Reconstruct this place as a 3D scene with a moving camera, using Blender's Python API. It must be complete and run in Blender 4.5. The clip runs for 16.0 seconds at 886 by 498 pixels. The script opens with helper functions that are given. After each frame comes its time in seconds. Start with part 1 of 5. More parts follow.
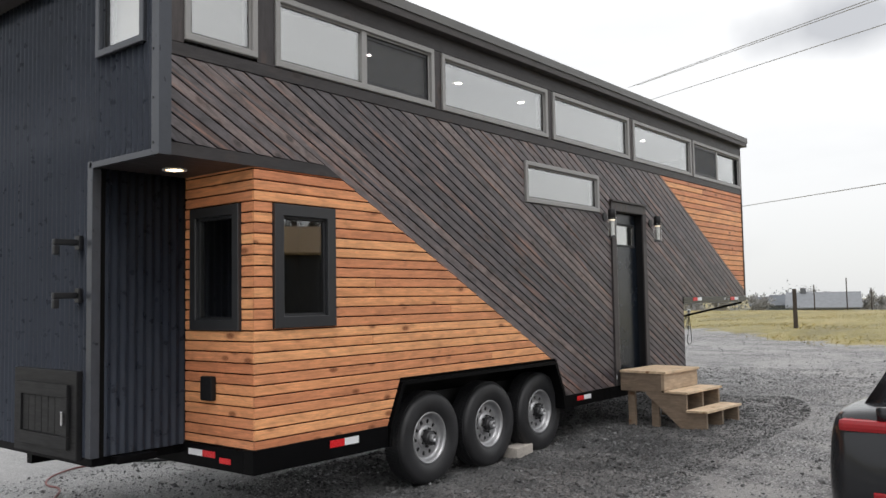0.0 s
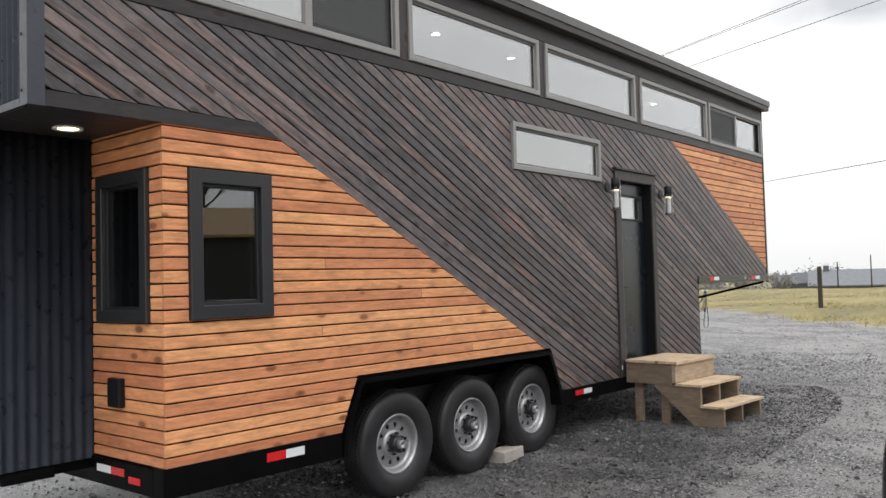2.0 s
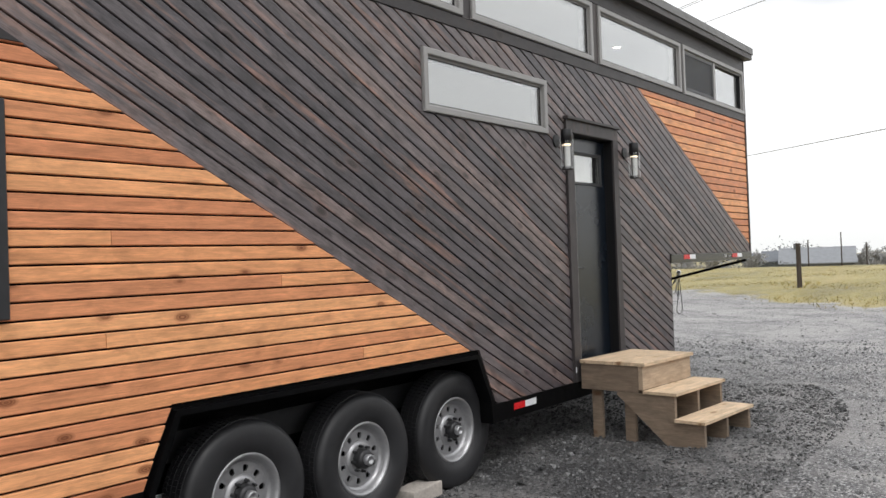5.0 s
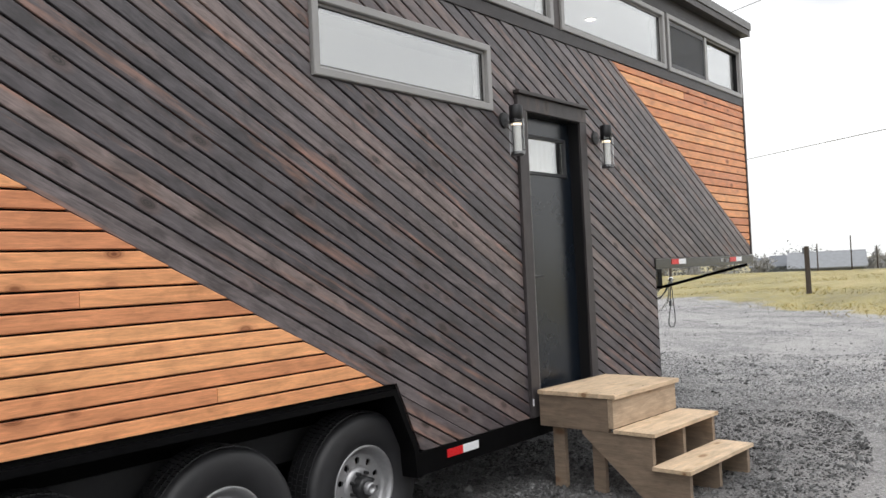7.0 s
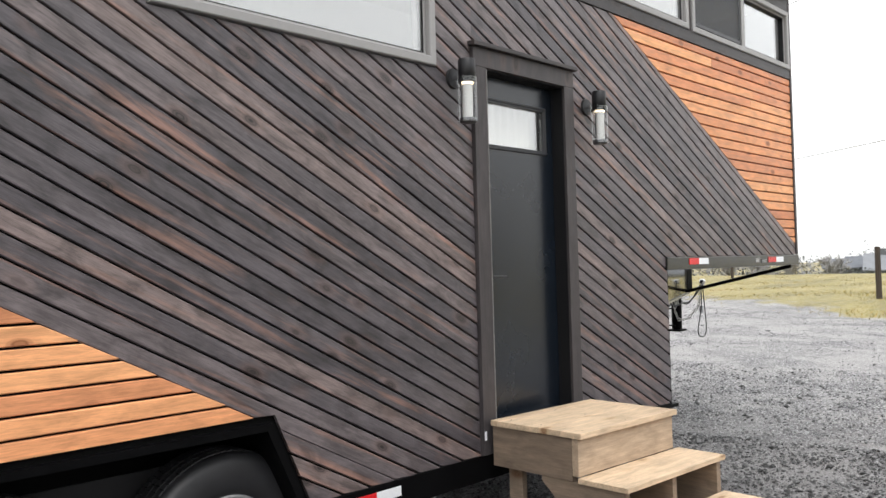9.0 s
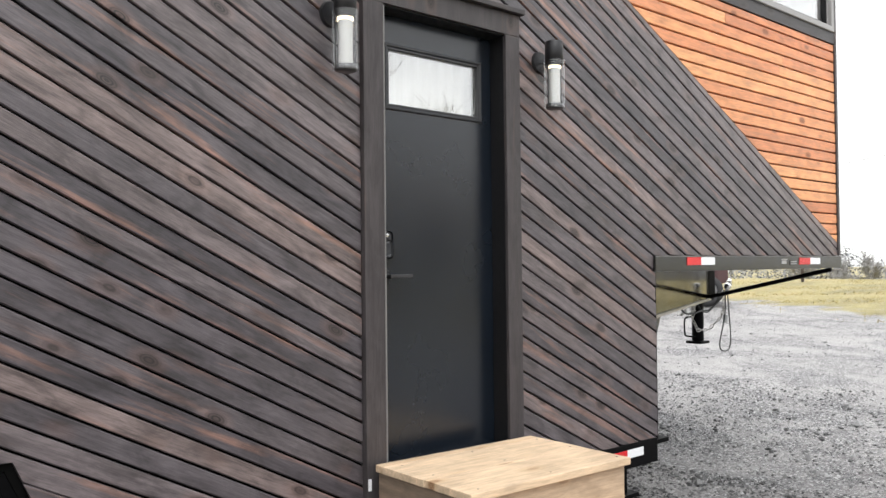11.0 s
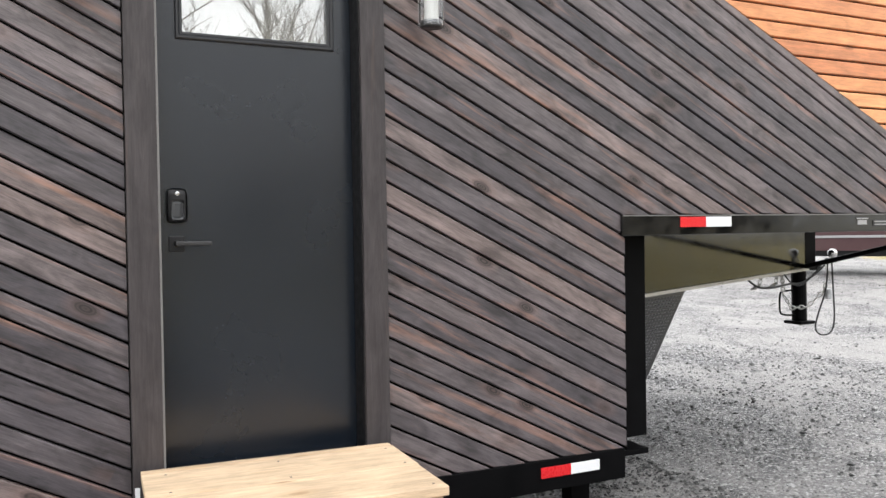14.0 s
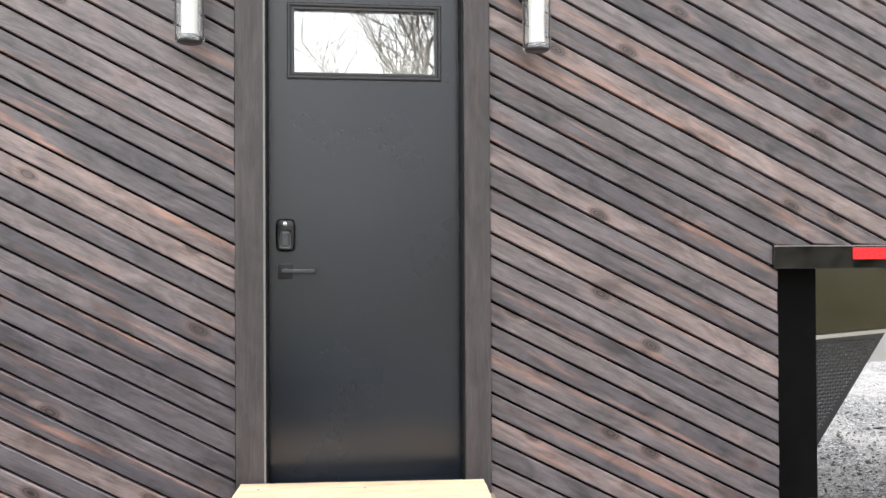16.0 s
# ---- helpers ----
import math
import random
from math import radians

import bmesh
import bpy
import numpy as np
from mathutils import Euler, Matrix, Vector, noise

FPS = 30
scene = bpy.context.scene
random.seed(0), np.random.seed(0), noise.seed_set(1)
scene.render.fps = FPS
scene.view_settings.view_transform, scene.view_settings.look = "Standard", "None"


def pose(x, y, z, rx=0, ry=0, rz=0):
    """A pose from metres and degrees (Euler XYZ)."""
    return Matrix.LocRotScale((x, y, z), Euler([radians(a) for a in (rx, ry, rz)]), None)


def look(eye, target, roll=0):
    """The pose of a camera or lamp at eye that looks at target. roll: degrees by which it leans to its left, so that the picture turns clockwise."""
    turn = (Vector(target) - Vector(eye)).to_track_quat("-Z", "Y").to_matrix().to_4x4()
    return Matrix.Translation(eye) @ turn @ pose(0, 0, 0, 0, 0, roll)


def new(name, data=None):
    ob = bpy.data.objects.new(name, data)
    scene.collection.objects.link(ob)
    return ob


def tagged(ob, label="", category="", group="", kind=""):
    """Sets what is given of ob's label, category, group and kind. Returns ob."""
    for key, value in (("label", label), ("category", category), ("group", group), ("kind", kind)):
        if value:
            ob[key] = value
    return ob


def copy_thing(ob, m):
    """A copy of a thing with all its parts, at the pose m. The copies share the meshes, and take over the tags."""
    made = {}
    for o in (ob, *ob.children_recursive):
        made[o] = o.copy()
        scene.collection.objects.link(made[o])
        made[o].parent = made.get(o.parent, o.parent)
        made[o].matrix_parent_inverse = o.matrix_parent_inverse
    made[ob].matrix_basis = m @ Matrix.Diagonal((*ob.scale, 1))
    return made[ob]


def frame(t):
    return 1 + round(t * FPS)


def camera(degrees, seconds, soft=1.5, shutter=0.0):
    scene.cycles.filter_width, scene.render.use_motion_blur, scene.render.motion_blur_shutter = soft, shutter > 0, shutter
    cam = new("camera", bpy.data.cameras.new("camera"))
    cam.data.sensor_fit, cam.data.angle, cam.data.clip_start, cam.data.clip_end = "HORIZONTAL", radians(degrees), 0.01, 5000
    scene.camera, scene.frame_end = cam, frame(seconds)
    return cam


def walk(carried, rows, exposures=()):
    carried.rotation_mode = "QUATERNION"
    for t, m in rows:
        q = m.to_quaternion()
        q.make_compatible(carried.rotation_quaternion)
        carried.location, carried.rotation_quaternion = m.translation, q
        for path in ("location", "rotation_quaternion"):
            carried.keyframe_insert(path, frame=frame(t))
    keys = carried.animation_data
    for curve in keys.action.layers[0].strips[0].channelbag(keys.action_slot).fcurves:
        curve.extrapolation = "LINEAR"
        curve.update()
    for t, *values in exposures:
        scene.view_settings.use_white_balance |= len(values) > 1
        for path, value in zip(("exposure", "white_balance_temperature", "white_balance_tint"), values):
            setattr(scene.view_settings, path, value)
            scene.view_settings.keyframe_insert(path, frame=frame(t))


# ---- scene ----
cam = camera(56.2, 16.0)
PATH = [
    (0, (-9.127, -4.665, 1.623), (-7.575, -3.409, 1.746), -1.0),
    (0.5, (-8.918, -4.631, 1.676), (-7.39, -3.343, 1.771), -0.8),
    (1, (-8.613, -4.435, 1.646), (-7.075, -3.159, 1.74), -1.1),
    (1.5, (-8.351, -4.345, 1.622), (-6.806, -3.077, 1.708), -1.4),
    (2, (-8.033, -4.272, 1.631), (-6.509, -2.98, 1.709), -1.5),
    (2.5, (-7.765, -4.117, 1.609), (-6.235, -2.831, 1.676), -1.2),
    (3, (-7.473, -3.965, 1.616), (-5.912, -2.716, 1.666), -0.9),
    (3.5, (-7.158, -3.88, 1.612), (-5.593, -2.635, 1.641), -1.3),
    (6, (-5.609, -3.205, 1.613), (-4.04, -1.966, 1.666), -2.5),
    (6.5, (-5.271, -3.135, 1.603), (-3.699, -1.9, 1.667), -2.7),
    (7, (-4.867, -3.109, 1.59), (-3.312, -1.852, 1.643), -2.7),
    (7.5, (-4.524, -2.98, 1.604), (-2.985, -1.705, 1.685), -3.0),
    (8, (-4.17, -2.945, 1.594), (-2.643, -1.657, 1.678), -2.7),
    (8.5, (-3.849, -2.965, 1.615), (-2.347, -1.644, 1.652), -1.6),
    (8.7, (-3.717, -2.955, 1.591), (-2.237, -1.61, 1.629), -1.6),
    (11, (-2.18, -2.748, 1.563), (-0.849, -1.256, 1.604), -0.6),
    (11.5, (-1.828, -2.814, 1.552), (-0.573, -1.257, 1.58), -1.1),
    (12, (-1.503, -2.864, 1.559), (-0.325, -1.247, 1.556), -1.8),
    (12.5, (-1.181, -2.857, 1.57), (-0.036, -1.217, 1.557), -1.9),
    (13, (-0.91, -2.91, 1.558), (0.183, -1.235, 1.538), -1.7),
    (13.5, (-0.648, -2.992, 1.556), (0.345, -1.256, 1.517), -1.4),
    (14, (-0.429, -2.973, 1.546), (0.441, -1.172, 1.506), -0.9),
    (14.5, (-0.219, -2.927, 1.567), (0.521, -1.069, 1.521), 0.0),
    (15, (-0.036, -2.929, 1.578), (0.53, -1.012, 1.512), -0.2),
    (15.5, (0.131, -2.959, 1.554), (0.508, -0.995, 1.537), -0.2),
    (16, (0.229, -3.081, 1.571), (0.459, -1.094, 1.59), -0.3),
]
walk(cam, [(t, look(eye, target, roll)) for t, eye, target, roll in PATH],
     exposures=[(0, -0.3), (2.5, -0.08), (6, -0.02), (8, 0.2), (11, 0.55), (12.5, 0.62), (13.5, 0.62), (14.5, 0.78), (16, 1.15)])

# ---- world, sun, exposure ----
world = bpy.data.worlds.new("overcast_sky")
scene.world = world
world.use_nodes = True
wn, wl = world.node_tree.nodes, world.node_tree.links
wn.clear()
w_out = wn.new("ShaderNodeOutputWorld")
w_bg = wn.new("ShaderNodeBackground")
w_sky = wn.new("ShaderNodeTexSky")
w_sky.sky_type, w_sky.sun_disc = "NISHITA", False
w_sky.sun_elevation, w_sky.sun_rotation = radians(42), radians(200)
w_gain = wn.new("ShaderNodeMixRGB")
w_gain.blend_type = "MULTIPLY"
w_gain.inputs[0].default_value = 1.0
w_gain.inputs[2].default_value = (0.12, 0.12, 0.12, 1)
w_tc = wn.new("ShaderNodeTexCoord")
w_map = wn.new("ShaderNodeMapping")
w_map.inputs["Scale"].default_value = (1.5, 1.5, 5.5)
w_map.inputs["Location"].default_value = (0.35, 0.2, 0.1)
w_noise = wn.new("ShaderNodeTexNoise")
w_noise.inputs["Scale"].default_value = 1.7
w_noise.inputs["Detail"].default_value = 5
w_ramp = wn.new("ShaderNodeValToRGB")
w_ramp.color_ramp.elements[0].position, w_ramp.color_ramp.elements[0].color = 0.30, (0.93, 0.933, 0.94, 1)
w_ramp.color_ramp.elements[1].position, w_ramp.color_ramp.elements[1].color = 0.47, (1.0, 1.0, 1.0, 1)
w_cloud = wn.new("ShaderNodeMixRGB")
w_cloud.inputs[0].default_value = 0.92
w_bg.inputs["Strength"].default_value = 1.25
wl.new(w_tc.outputs["Generated"], w_map.inputs["Vector"])
wl.new(w_map.outputs[0], w_noise.inputs["Vector"])
wl.new(w_noise.outputs[0], w_ramp.inputs[0])
wl.new(w_sky.outputs[0], w_gain.inputs[1])
wl.new(w_gain.outputs[0], w_cloud.inputs[1])
wl.new(w_ramp.outputs[0], w_cloud.inputs[2])
w_sub = wn.new("ShaderNodeVectorMath")
w_sub.operation = "SUBTRACT"
w_sub.inputs[1].default_value = (0.935, 0.215, 0.283)
w_scl = wn.new("ShaderNodeMapping")
w_scl.inputs["Scale"].default_value = (11.0, 14.0, 36.0)
w_len = wn.new("ShaderNodeVectorMath")
w_len.operation = "LENGTH"
w_wob = wn.new("ShaderNodeMath")
w_wob.operation = "MULTIPLY_ADD"
w_wob.inputs[1].default_value = 1.6
w_n2 = wn.new("ShaderNodeTexNoise")
w_n2.inputs["Scale"].default_value, w_n2.inputs["Detail"].default_value = 9.0, 5
w_bank = wn.new("ShaderNodeValToRGB")
w_bank.color_ramp.elements[0].position, w_bank.color_ramp.elements[0].color = 0.55, (0.60, 0.61, 0.635, 1)
w_bank.color_ramp.elements[1].position, w_bank.color_ramp.elements[1].color = 1.0, (1, 1, 1, 1)
w_half = wn.new("ShaderNodeMath")
w_half.operation = "MULTIPLY"
w_half.inputs[1].default_value = 0.45
w_mul = wn.new("ShaderNodeMixRGB")
w_mul.blend_type = "MULTIPLY"
w_mul.inputs[0].default_value = 1.0
wl.new(w_tc.outputs["Generated"], w_sub.inputs[0])
wl.new(w_sub.outputs[0], w_scl.inputs["Vector"])
wl.new(w_scl.outputs[0], w_len.inputs[0])
wl.new(w_tc.outputs["Generated"], w_n2.inputs["Vector"])
wl.new(w_n2.outputs[0], w_wob.inputs[0])
wl.new(w_len.outputs["Value"], w_wob.inputs[2])
wl.new(w_wob.outputs[0], w_half.inputs[0])
wl.new(w_half.outputs[0], w_bank.inputs[0])
wl.new(w_cloud.outputs[0], w_mul.inputs[1])
wl.new(w_bank.outputs[0], w_mul.inputs[2])
w_sep = wn.new("ShaderNodeSeparateXYZ")
w_lift = wn.new("ShaderNodeValToRGB")
w_lift.color_ramp.elements[0].position, w_lift.color_ramp.elements[0].color = 0.0, (0.84, 0.85, 0.85, 1)
w_lift.color_ramp.elements[1].position, w_lift.color_ramp.elements[1].color = 1.0, (1.45, 1.45, 1.46, 1)
for w_p, w_v in ((0.10, 0.98), (0.24, 1.08), (0.5, 1.14)):
    w_lift.color_ramp.elements.new(w_p).color = (w_v, w_v, w_v, 1)
w_all = wn.new("ShaderNodeMixRGB")
w_all.blend_type = "MULTIPLY"
w_all.inputs[0].default_value = 1.0
wl.new(w_tc.outputs["Generated"], w_sep.inputs[0])
wl.new(w_sep.outputs["Z"], w_lift.inputs[0])
wl.new(w_mul.outputs[0], w_all.inputs[1])
wl.new(w_lift.outputs[0], w_all.inputs[2])
wl.new(w_all.outputs[0], w_bg.inputs["Color"])
wl.new(w_bg.outputs[0], w_out.inputs["Surface"])

sun_data = bpy.data.lights.new("sun", "SUN")
sun_data.energy, sun_data.angle, sun_data.color = 1.0, radians(30), (1.0, 0.985, 0.97)
sun = new("sun", sun_data)
sun.matrix_world = look((-4, -7.5, 12), (0, 0, 0))


# ---- materials ----
def node_mat(name):
    m = bpy.data.materials.new(name)
    m.use_nodes = True
    nt = m.node_tree
    return m, nt.nodes, nt.links, nt.nodes["Principled BSDF"]


def coords(n, l, scale=(1, 1, 1), turn=(0, 0, 0), jitter=0.0, shift=(0, 0, 0)):
    """Object coordinates, turned and scaled, moved per object by a random amount."""
    tc = n.new("ShaderNodeTexCoord")
    out = tc.outputs["Object"]
    if jitter:
        info = n.new("ShaderNodeObjectInfo")
        mul = n.new("ShaderNodeVectorMath")
        mul.operation = "SCALE"
        comb = n.new("ShaderNodeCombineXYZ")
        comb.inputs[0].default_value, comb.inputs[1].default_value, comb.inputs[2].default_value = 7.3, 3.1, 5.7
        l.new(comb.outputs[0], mul.inputs[0])
        s = n.new("ShaderNodeMath")
        s.operation = "MULTIPLY"
        s.inputs[1].default_value = jitter
        l.new(info.outputs["Random"], s.inputs[0])
        l.new(s.outputs[0], mul.inputs["Scale"])
        add = n.new("ShaderNodeVectorMath")
        l.new(out, add.inputs[0])
        l.new(mul.outputs[0], add.inputs[1])
        out = add.outputs[0]
    rot = n.new("ShaderNodeMapping")
    rot.inputs["Rotation"].default_value = [radians(a) for a in turn]
    rot.inputs["Location"].default_value = shift
    l.new(out, rot.inputs["Vector"])
    mp = n.new("ShaderNodeMapping")
    mp.inputs["Scale"].default_value = scale
    l.new(rot.outputs[0], mp.inputs["Vector"])
    return mp.outputs[0]


def noise_node(n, l, vec, scale, detail=4, rough=0.55, distort=0.0):
    t = n.new("ShaderNodeTexNoise")
    t.inputs["Scale"].default_value, t.inputs["Detail"].default_value = scale, detail
    t.inputs["Roughness"].default_value, t.inputs["Distortion"].default_value = rough, distort
    l.new(vec, t.inputs["Vector"])
    return t.outputs["Fac"]


def ramp(n, l, fac, stops):
    r = n.new("ShaderNodeValToRGB")
    e = r.color_ramp.elements
    while len(e) < len(stops):
        e.new(0.5)
    for el, (p, c) in zip(e, stops):
        el.position, el.color = p, (*c, 1) if len(c) == 3 else c
    l.new(fac, r.inputs[0])
    return r.outputs[0]


def mix(n, l, fac, a, b, mode="MIX"):
    m = n.new("ShaderNodeMixRGB")
    m.blend_type = mode
    for sock, v in zip(m.inputs, (fac, a, b)):
        if hasattr(v, "default_value"):
            l.new(v, sock)
        elif isinstance(v, (int, float)):
            sock.default_value = v if sock.type == "VALUE" else (v, v, v, 1)
        else:
            sock.default_value = (*v, 1)
    return m.outputs[0]


def bump(n, l, height, strength, distance, bsdf):
    b = n.new("ShaderNodeBump")
    b.inputs["Strength"].default_value, b.inputs["Distance"].default_value = strength, distance
    l.new(height, b.inputs["Height"])
    l.new(b.outputs[0], bsdf.inputs["Normal"])
    return b


def plain(name, color, rough=0.5, metal=0.0, spread=0.15, grain=30.0, relief=0.0, rough_spread=0.1, spec=0.5):
    """Painted or metal surface: two scales of slight colour and gloss change."""
    m, n, l, b = node_mat(name)
    v = coords(n, l, jitter=3.0)
    f1 = noise_node(n, l, v, grain, 5)
    f2 = noise_node(n, l, v, 2.3, 3)
    both = mix(n, l, 0.5, f1, f2)
    lo = [c * (1 - spread) for c in color]
    hi = [min(1, c * (1 + spread)) for c in color]
    l.new(ramp(n, l, both, [(0.35, lo), (0.65, hi)]), b.inputs["Base Color"])
    l.new(ramp(n, l, f1, [(0.3, [rough - rough_spread] * 3), (0.7, [rough + rough_spread] * 3)]), b.inputs["Roughness"])
    b.inputs["Metallic"].default_value = metal
    b.inputs["Specular IOR Level"].default_value = spec
    if relief:
        bump(n, l, f1, 0.4, relief, b)
    return m


def wood(name, tones, patch, knot, turn, rough, along="X", board=0.0, knots=True, relief=0.0015, spec=0.3, streak=0.8, blotch=0.2, fine_lo=0.84, halo=0.4, knot_gate=0.74):
    """Boards with grain along one axis, tone that changes from board to board, knots and rubbed patches."""
    m, n, l, b = node_mat(name)
    long_scale = {"X": (0.9, 14, 14), "Y": (14, 0.9, 14)}[along]
    v = coords(n, l, long_scale, turn, 6.0)
    grain = noise_node(n, l, v, 4.5, 7, 0.62, 0.6)
    fine = noise_node(n, l, v, 22, 4, 0.6, 0.2)
    v2 = coords(n, l, {"X": (0.55, 9, 9), "Y": (9, 0.55, 9)}[along], turn, 9.0)
    big = noise_node(n, l, v2, 1.6, 6, 0.65, 0.5)
    info = n.new("ShaderNodeObjectInfo")
    tone = ramp(n, l, info.outputs["Random"], tones)
    g = ramp(n, l, grain, [(0.28, (streak, streak, streak)), (0.5, (1, 1, 1)), (0.75, (1.28, 1.26, 1.24))])
    col = mix(n, l, 1.0, tone, g, "MULTIPLY")
    f = ramp(n, l, fine, [(0.33, [fine_lo] * 3), (0.5, (0.98, 0.98, 0.98)), (0.66, [1.0 + (1.0 - fine_lo) * 0.5] * 3)])
    col = mix(n, l, 0.85, col, f, "MULTIPLY")
    pf = ramp(n, l, big, [(patch[1], (0, 0, 0)), (patch[1] + 0.20, (0.85, 0.85, 0.85))])
    col = mix(n, l, pf, col, patch[0])
    v3 = coords(n, l, {"X": (3.2, 9, 9), "Y": (9, 3.2, 9)}[along], turn, 13.0)
    spot = noise_node(n, l, v3, 1.5, 5, 0.6, 0.8)
    lo_, hi_ = 1 - blotch, 1 + blotch * 0.75
    col = mix(n, l, 1.0, col, ramp(n, l, spot, [(0.32, (lo_, lo_, lo_)), (0.5, (1, 1, 1)), (0.68, (hi_, hi_, hi_))]), "MULTIPLY")
    if knots:
        vk = coords(n, l, {"X": (5.0, 10.5, 10.5), "Y": (10.5, 5.0, 10.5)}[along], turn, 11.0)
        vo = n.new("ShaderNodeTexVoronoi")
        vo.inputs["Scale"].default_value = 1.0
        l.new(vk, vo.inputs["Vector"])
        vs = n.new("ShaderNodeSeparateColor")
        l.new(vo.outputs["Color"], vs.inputs[0])
        gate = n.new("ShaderNodeMath")
        gate.operation = "GREATER_THAN"
        gate.inputs[1].default_value = knot_gate
        l.new(vs.outputs[0], gate.inputs[0])
        kf = ramp(n, l, vo.outputs["Distance"], [(0.13, (1, 1, 1)), (0.19, (0.7, 0.7, 0.7)), (0.27, (0, 0, 0))])
        kg = n.new("ShaderNodeMath")
        kg.operation = "MULTIPLY"
        l.new(kf, kg.inputs[0])
        l.new(gate.outputs[0], kg.inputs[1])
        # a warm halo about each knot, then rings of dark wood
        hg = n.new("ShaderNodeMath")
        hg.operation = "MULTIPLY"
        l.new(ramp(n, l, vo.outputs["Distance"], [(0.16, [halo] * 3), (0.30, [halo * 0.65] * 3), (0.46, (0, 0, 0))]), hg.inputs[0])
        l.new(gate.outputs[0], hg.inputs[1])
        col = mix(n, l, hg.outputs[0], col, patch[0])
        wv = n.new("ShaderNodeMath")
        wv.operation = "PINGPONG"
        wv.inputs[1].default_value = 0.035
        l.new(vo.outputs["Distance"], wv.inputs[0])
        rings = ramp(n, l, wv.outputs[0], [(0.008, (0.62, 0.62, 0.62)), (0.03, (1, 1, 1))])
        kr = mix(n, l, 1.0, kg.outputs[0], rings, "MULTIPLY")
        col = mix(n, l, kr, col, knot)
    l.new(col, b.inputs["Base Color"])
    l.new(ramp(n, l, grain, [(0.3, [rough - 0.1] * 3), (0.7, [rough + 0.12] * 3)]), b.inputs["Roughness"])
    b.inputs["Specular IOR Level"].default_value = spec
    bump(n, l, mix(n, l, 0.4, grain, fine), 0.5, relief, b)
    return m


SLOPE, SLOPE_R, EDGE_R = 0.527, 0.505, 0.500      # fall of the diagonal boards behind and ahead of the door, and of the cedar's border
LEAN = math.degrees(math.atan(0.516))
M_char = wood("charred_boards", [(0.0, (0.060, 0.053, 0.060)), (0.35, (0.090, 0.078, 0.084)), (0.7, (0.122, 0.102, 0.105)), (1.0, (0.165, 0.128, 0.122))],
              ((0.33, 0.172, 0.120), 0.555), (0.014, 0.011, 0.011), (0, -LEAN, 0), 0.38, spec=0.58, streak=0.58, blotch=0.50, relief=0.0022, fine_lo=0.66, halo=0.14, knot_gate=0.68)
M_cedar = wood("cedar_boards", [(0.0, (0.50, 0.190, 0.092)), (0.3, (0.61, 0.255, 0.125)), (0.65, (0.70, 0.315, 0.145)), (1.0, (0.78, 0.385, 0.18))],
               ((0.46, 0.19, 0.095), 0.60), (0.17, 0.055, 0.022), (0, 0, 0), 0.45)
M_cedar_side = wood("cedar_boards_side", [(0.0, (0.50, 0.190, 0.092)), (0.3, (0.61, 0.255, 0.125)), (0.65, (0.70, 0.315, 0.145)), (1.0, (0.78, 0.385, 0.18))],
                    ((0.46, 0.19, 0.095), 0.60), (0.17, 0.055, 0.022), (0, 0, 0), 0.45, "Y")
M_trim_h = wood("charred_trim", [(0.0, (0.034, 0.031, 0.033)), (1.0, (0.052, 0.046, 0.046))], ((0.07, 0.052, 0.046), 0.62), (0.02, 0.016, 0.015), (0, 0, 0), 0.42)
M_trim_v = wood("charred_trim_upright", [(0.0, (0.046, 0.041, 0.043)), (1.0, (0.070, 0.060, 0.059))], ((0.12, 0.078, 0.062), 0.60), (0.02, 0.016, 0.015), (0, 90, 0), 0.42)
M_hatch = wood("black_stained_hatch", [(0.0, (0.012, 0.012, 0.013)), (1.0, (0.018, 0.018, 0.019))], ((0.026, 0.025, 0.025), 0.62), (0.008, 0.008, 0.008), (0, 0, 0), 0.5, "Y", spec=0.2)
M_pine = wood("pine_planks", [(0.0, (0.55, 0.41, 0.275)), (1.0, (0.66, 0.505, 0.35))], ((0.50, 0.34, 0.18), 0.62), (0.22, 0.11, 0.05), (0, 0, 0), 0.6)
# Same pine as the treads; shade on the upright faces is painted darker.
M_pine_shade = wood("pine_shaded_sides", [(0.0, (0.20, 0.150, 0.110)), (1.0, (0.27, 0.205, 0.15))], ((0.22, 0.145, 0.09), 0.6), (0.14, 0.07, 0.035), (0, 0, 0), 0.65, "Y")
M_pine_front = wood("pine_shaded_apron", [(0.0, (0.40, 0.305, 0.215)), (1.0, (0.46, 0.35, 0.25))], ((0.36, 0.25, 0.15), 0.6), (0.16, 0.08, 0.04), (0, 0, 0), 0.62)
M_post = wood("weathered_post", [(0.0, (0.045, 0.036, 0.03)), (1.0, (0.06, 0.047, 0.038))], ((0.03, 0.025, 0.02), 0.6), (0.04, 0.03, 0.02), (0, 90, 0), 0.8)
M_backing = plain("black_membrane", (0.004, 0.004, 0.004), 0.9, spec=0.1)
M_corr = plain("dark_corrugated_steel", (0.050, 0.059, 0.082), 0.34, 0.25, 0.14, 12)
M_flash = plain("dark_flashing", (0.062, 0.067, 0.080), 0.36, 0.4, 0.12, 18)
M_roof = plain("roof_edge_metal", (0.13, 0.128, 0.125), 0.42, 0.4, 0.12, 16)
M_frame_grey = plain("grey_window_frame", (0.27, 0.265, 0.262), 0.42, 0.0, 0.06, 40)
M_frame_black = plain("black_window_frame", (0.022, 0.023, 0.026), 0.38, 0.0, 0.1, 40)
M_door = plain("black_door_paint", (0.0052, 0.0085, 0.0140), 0.26, 0.0, 0.08, 3, 0.0, 0.025, spec=0.68)
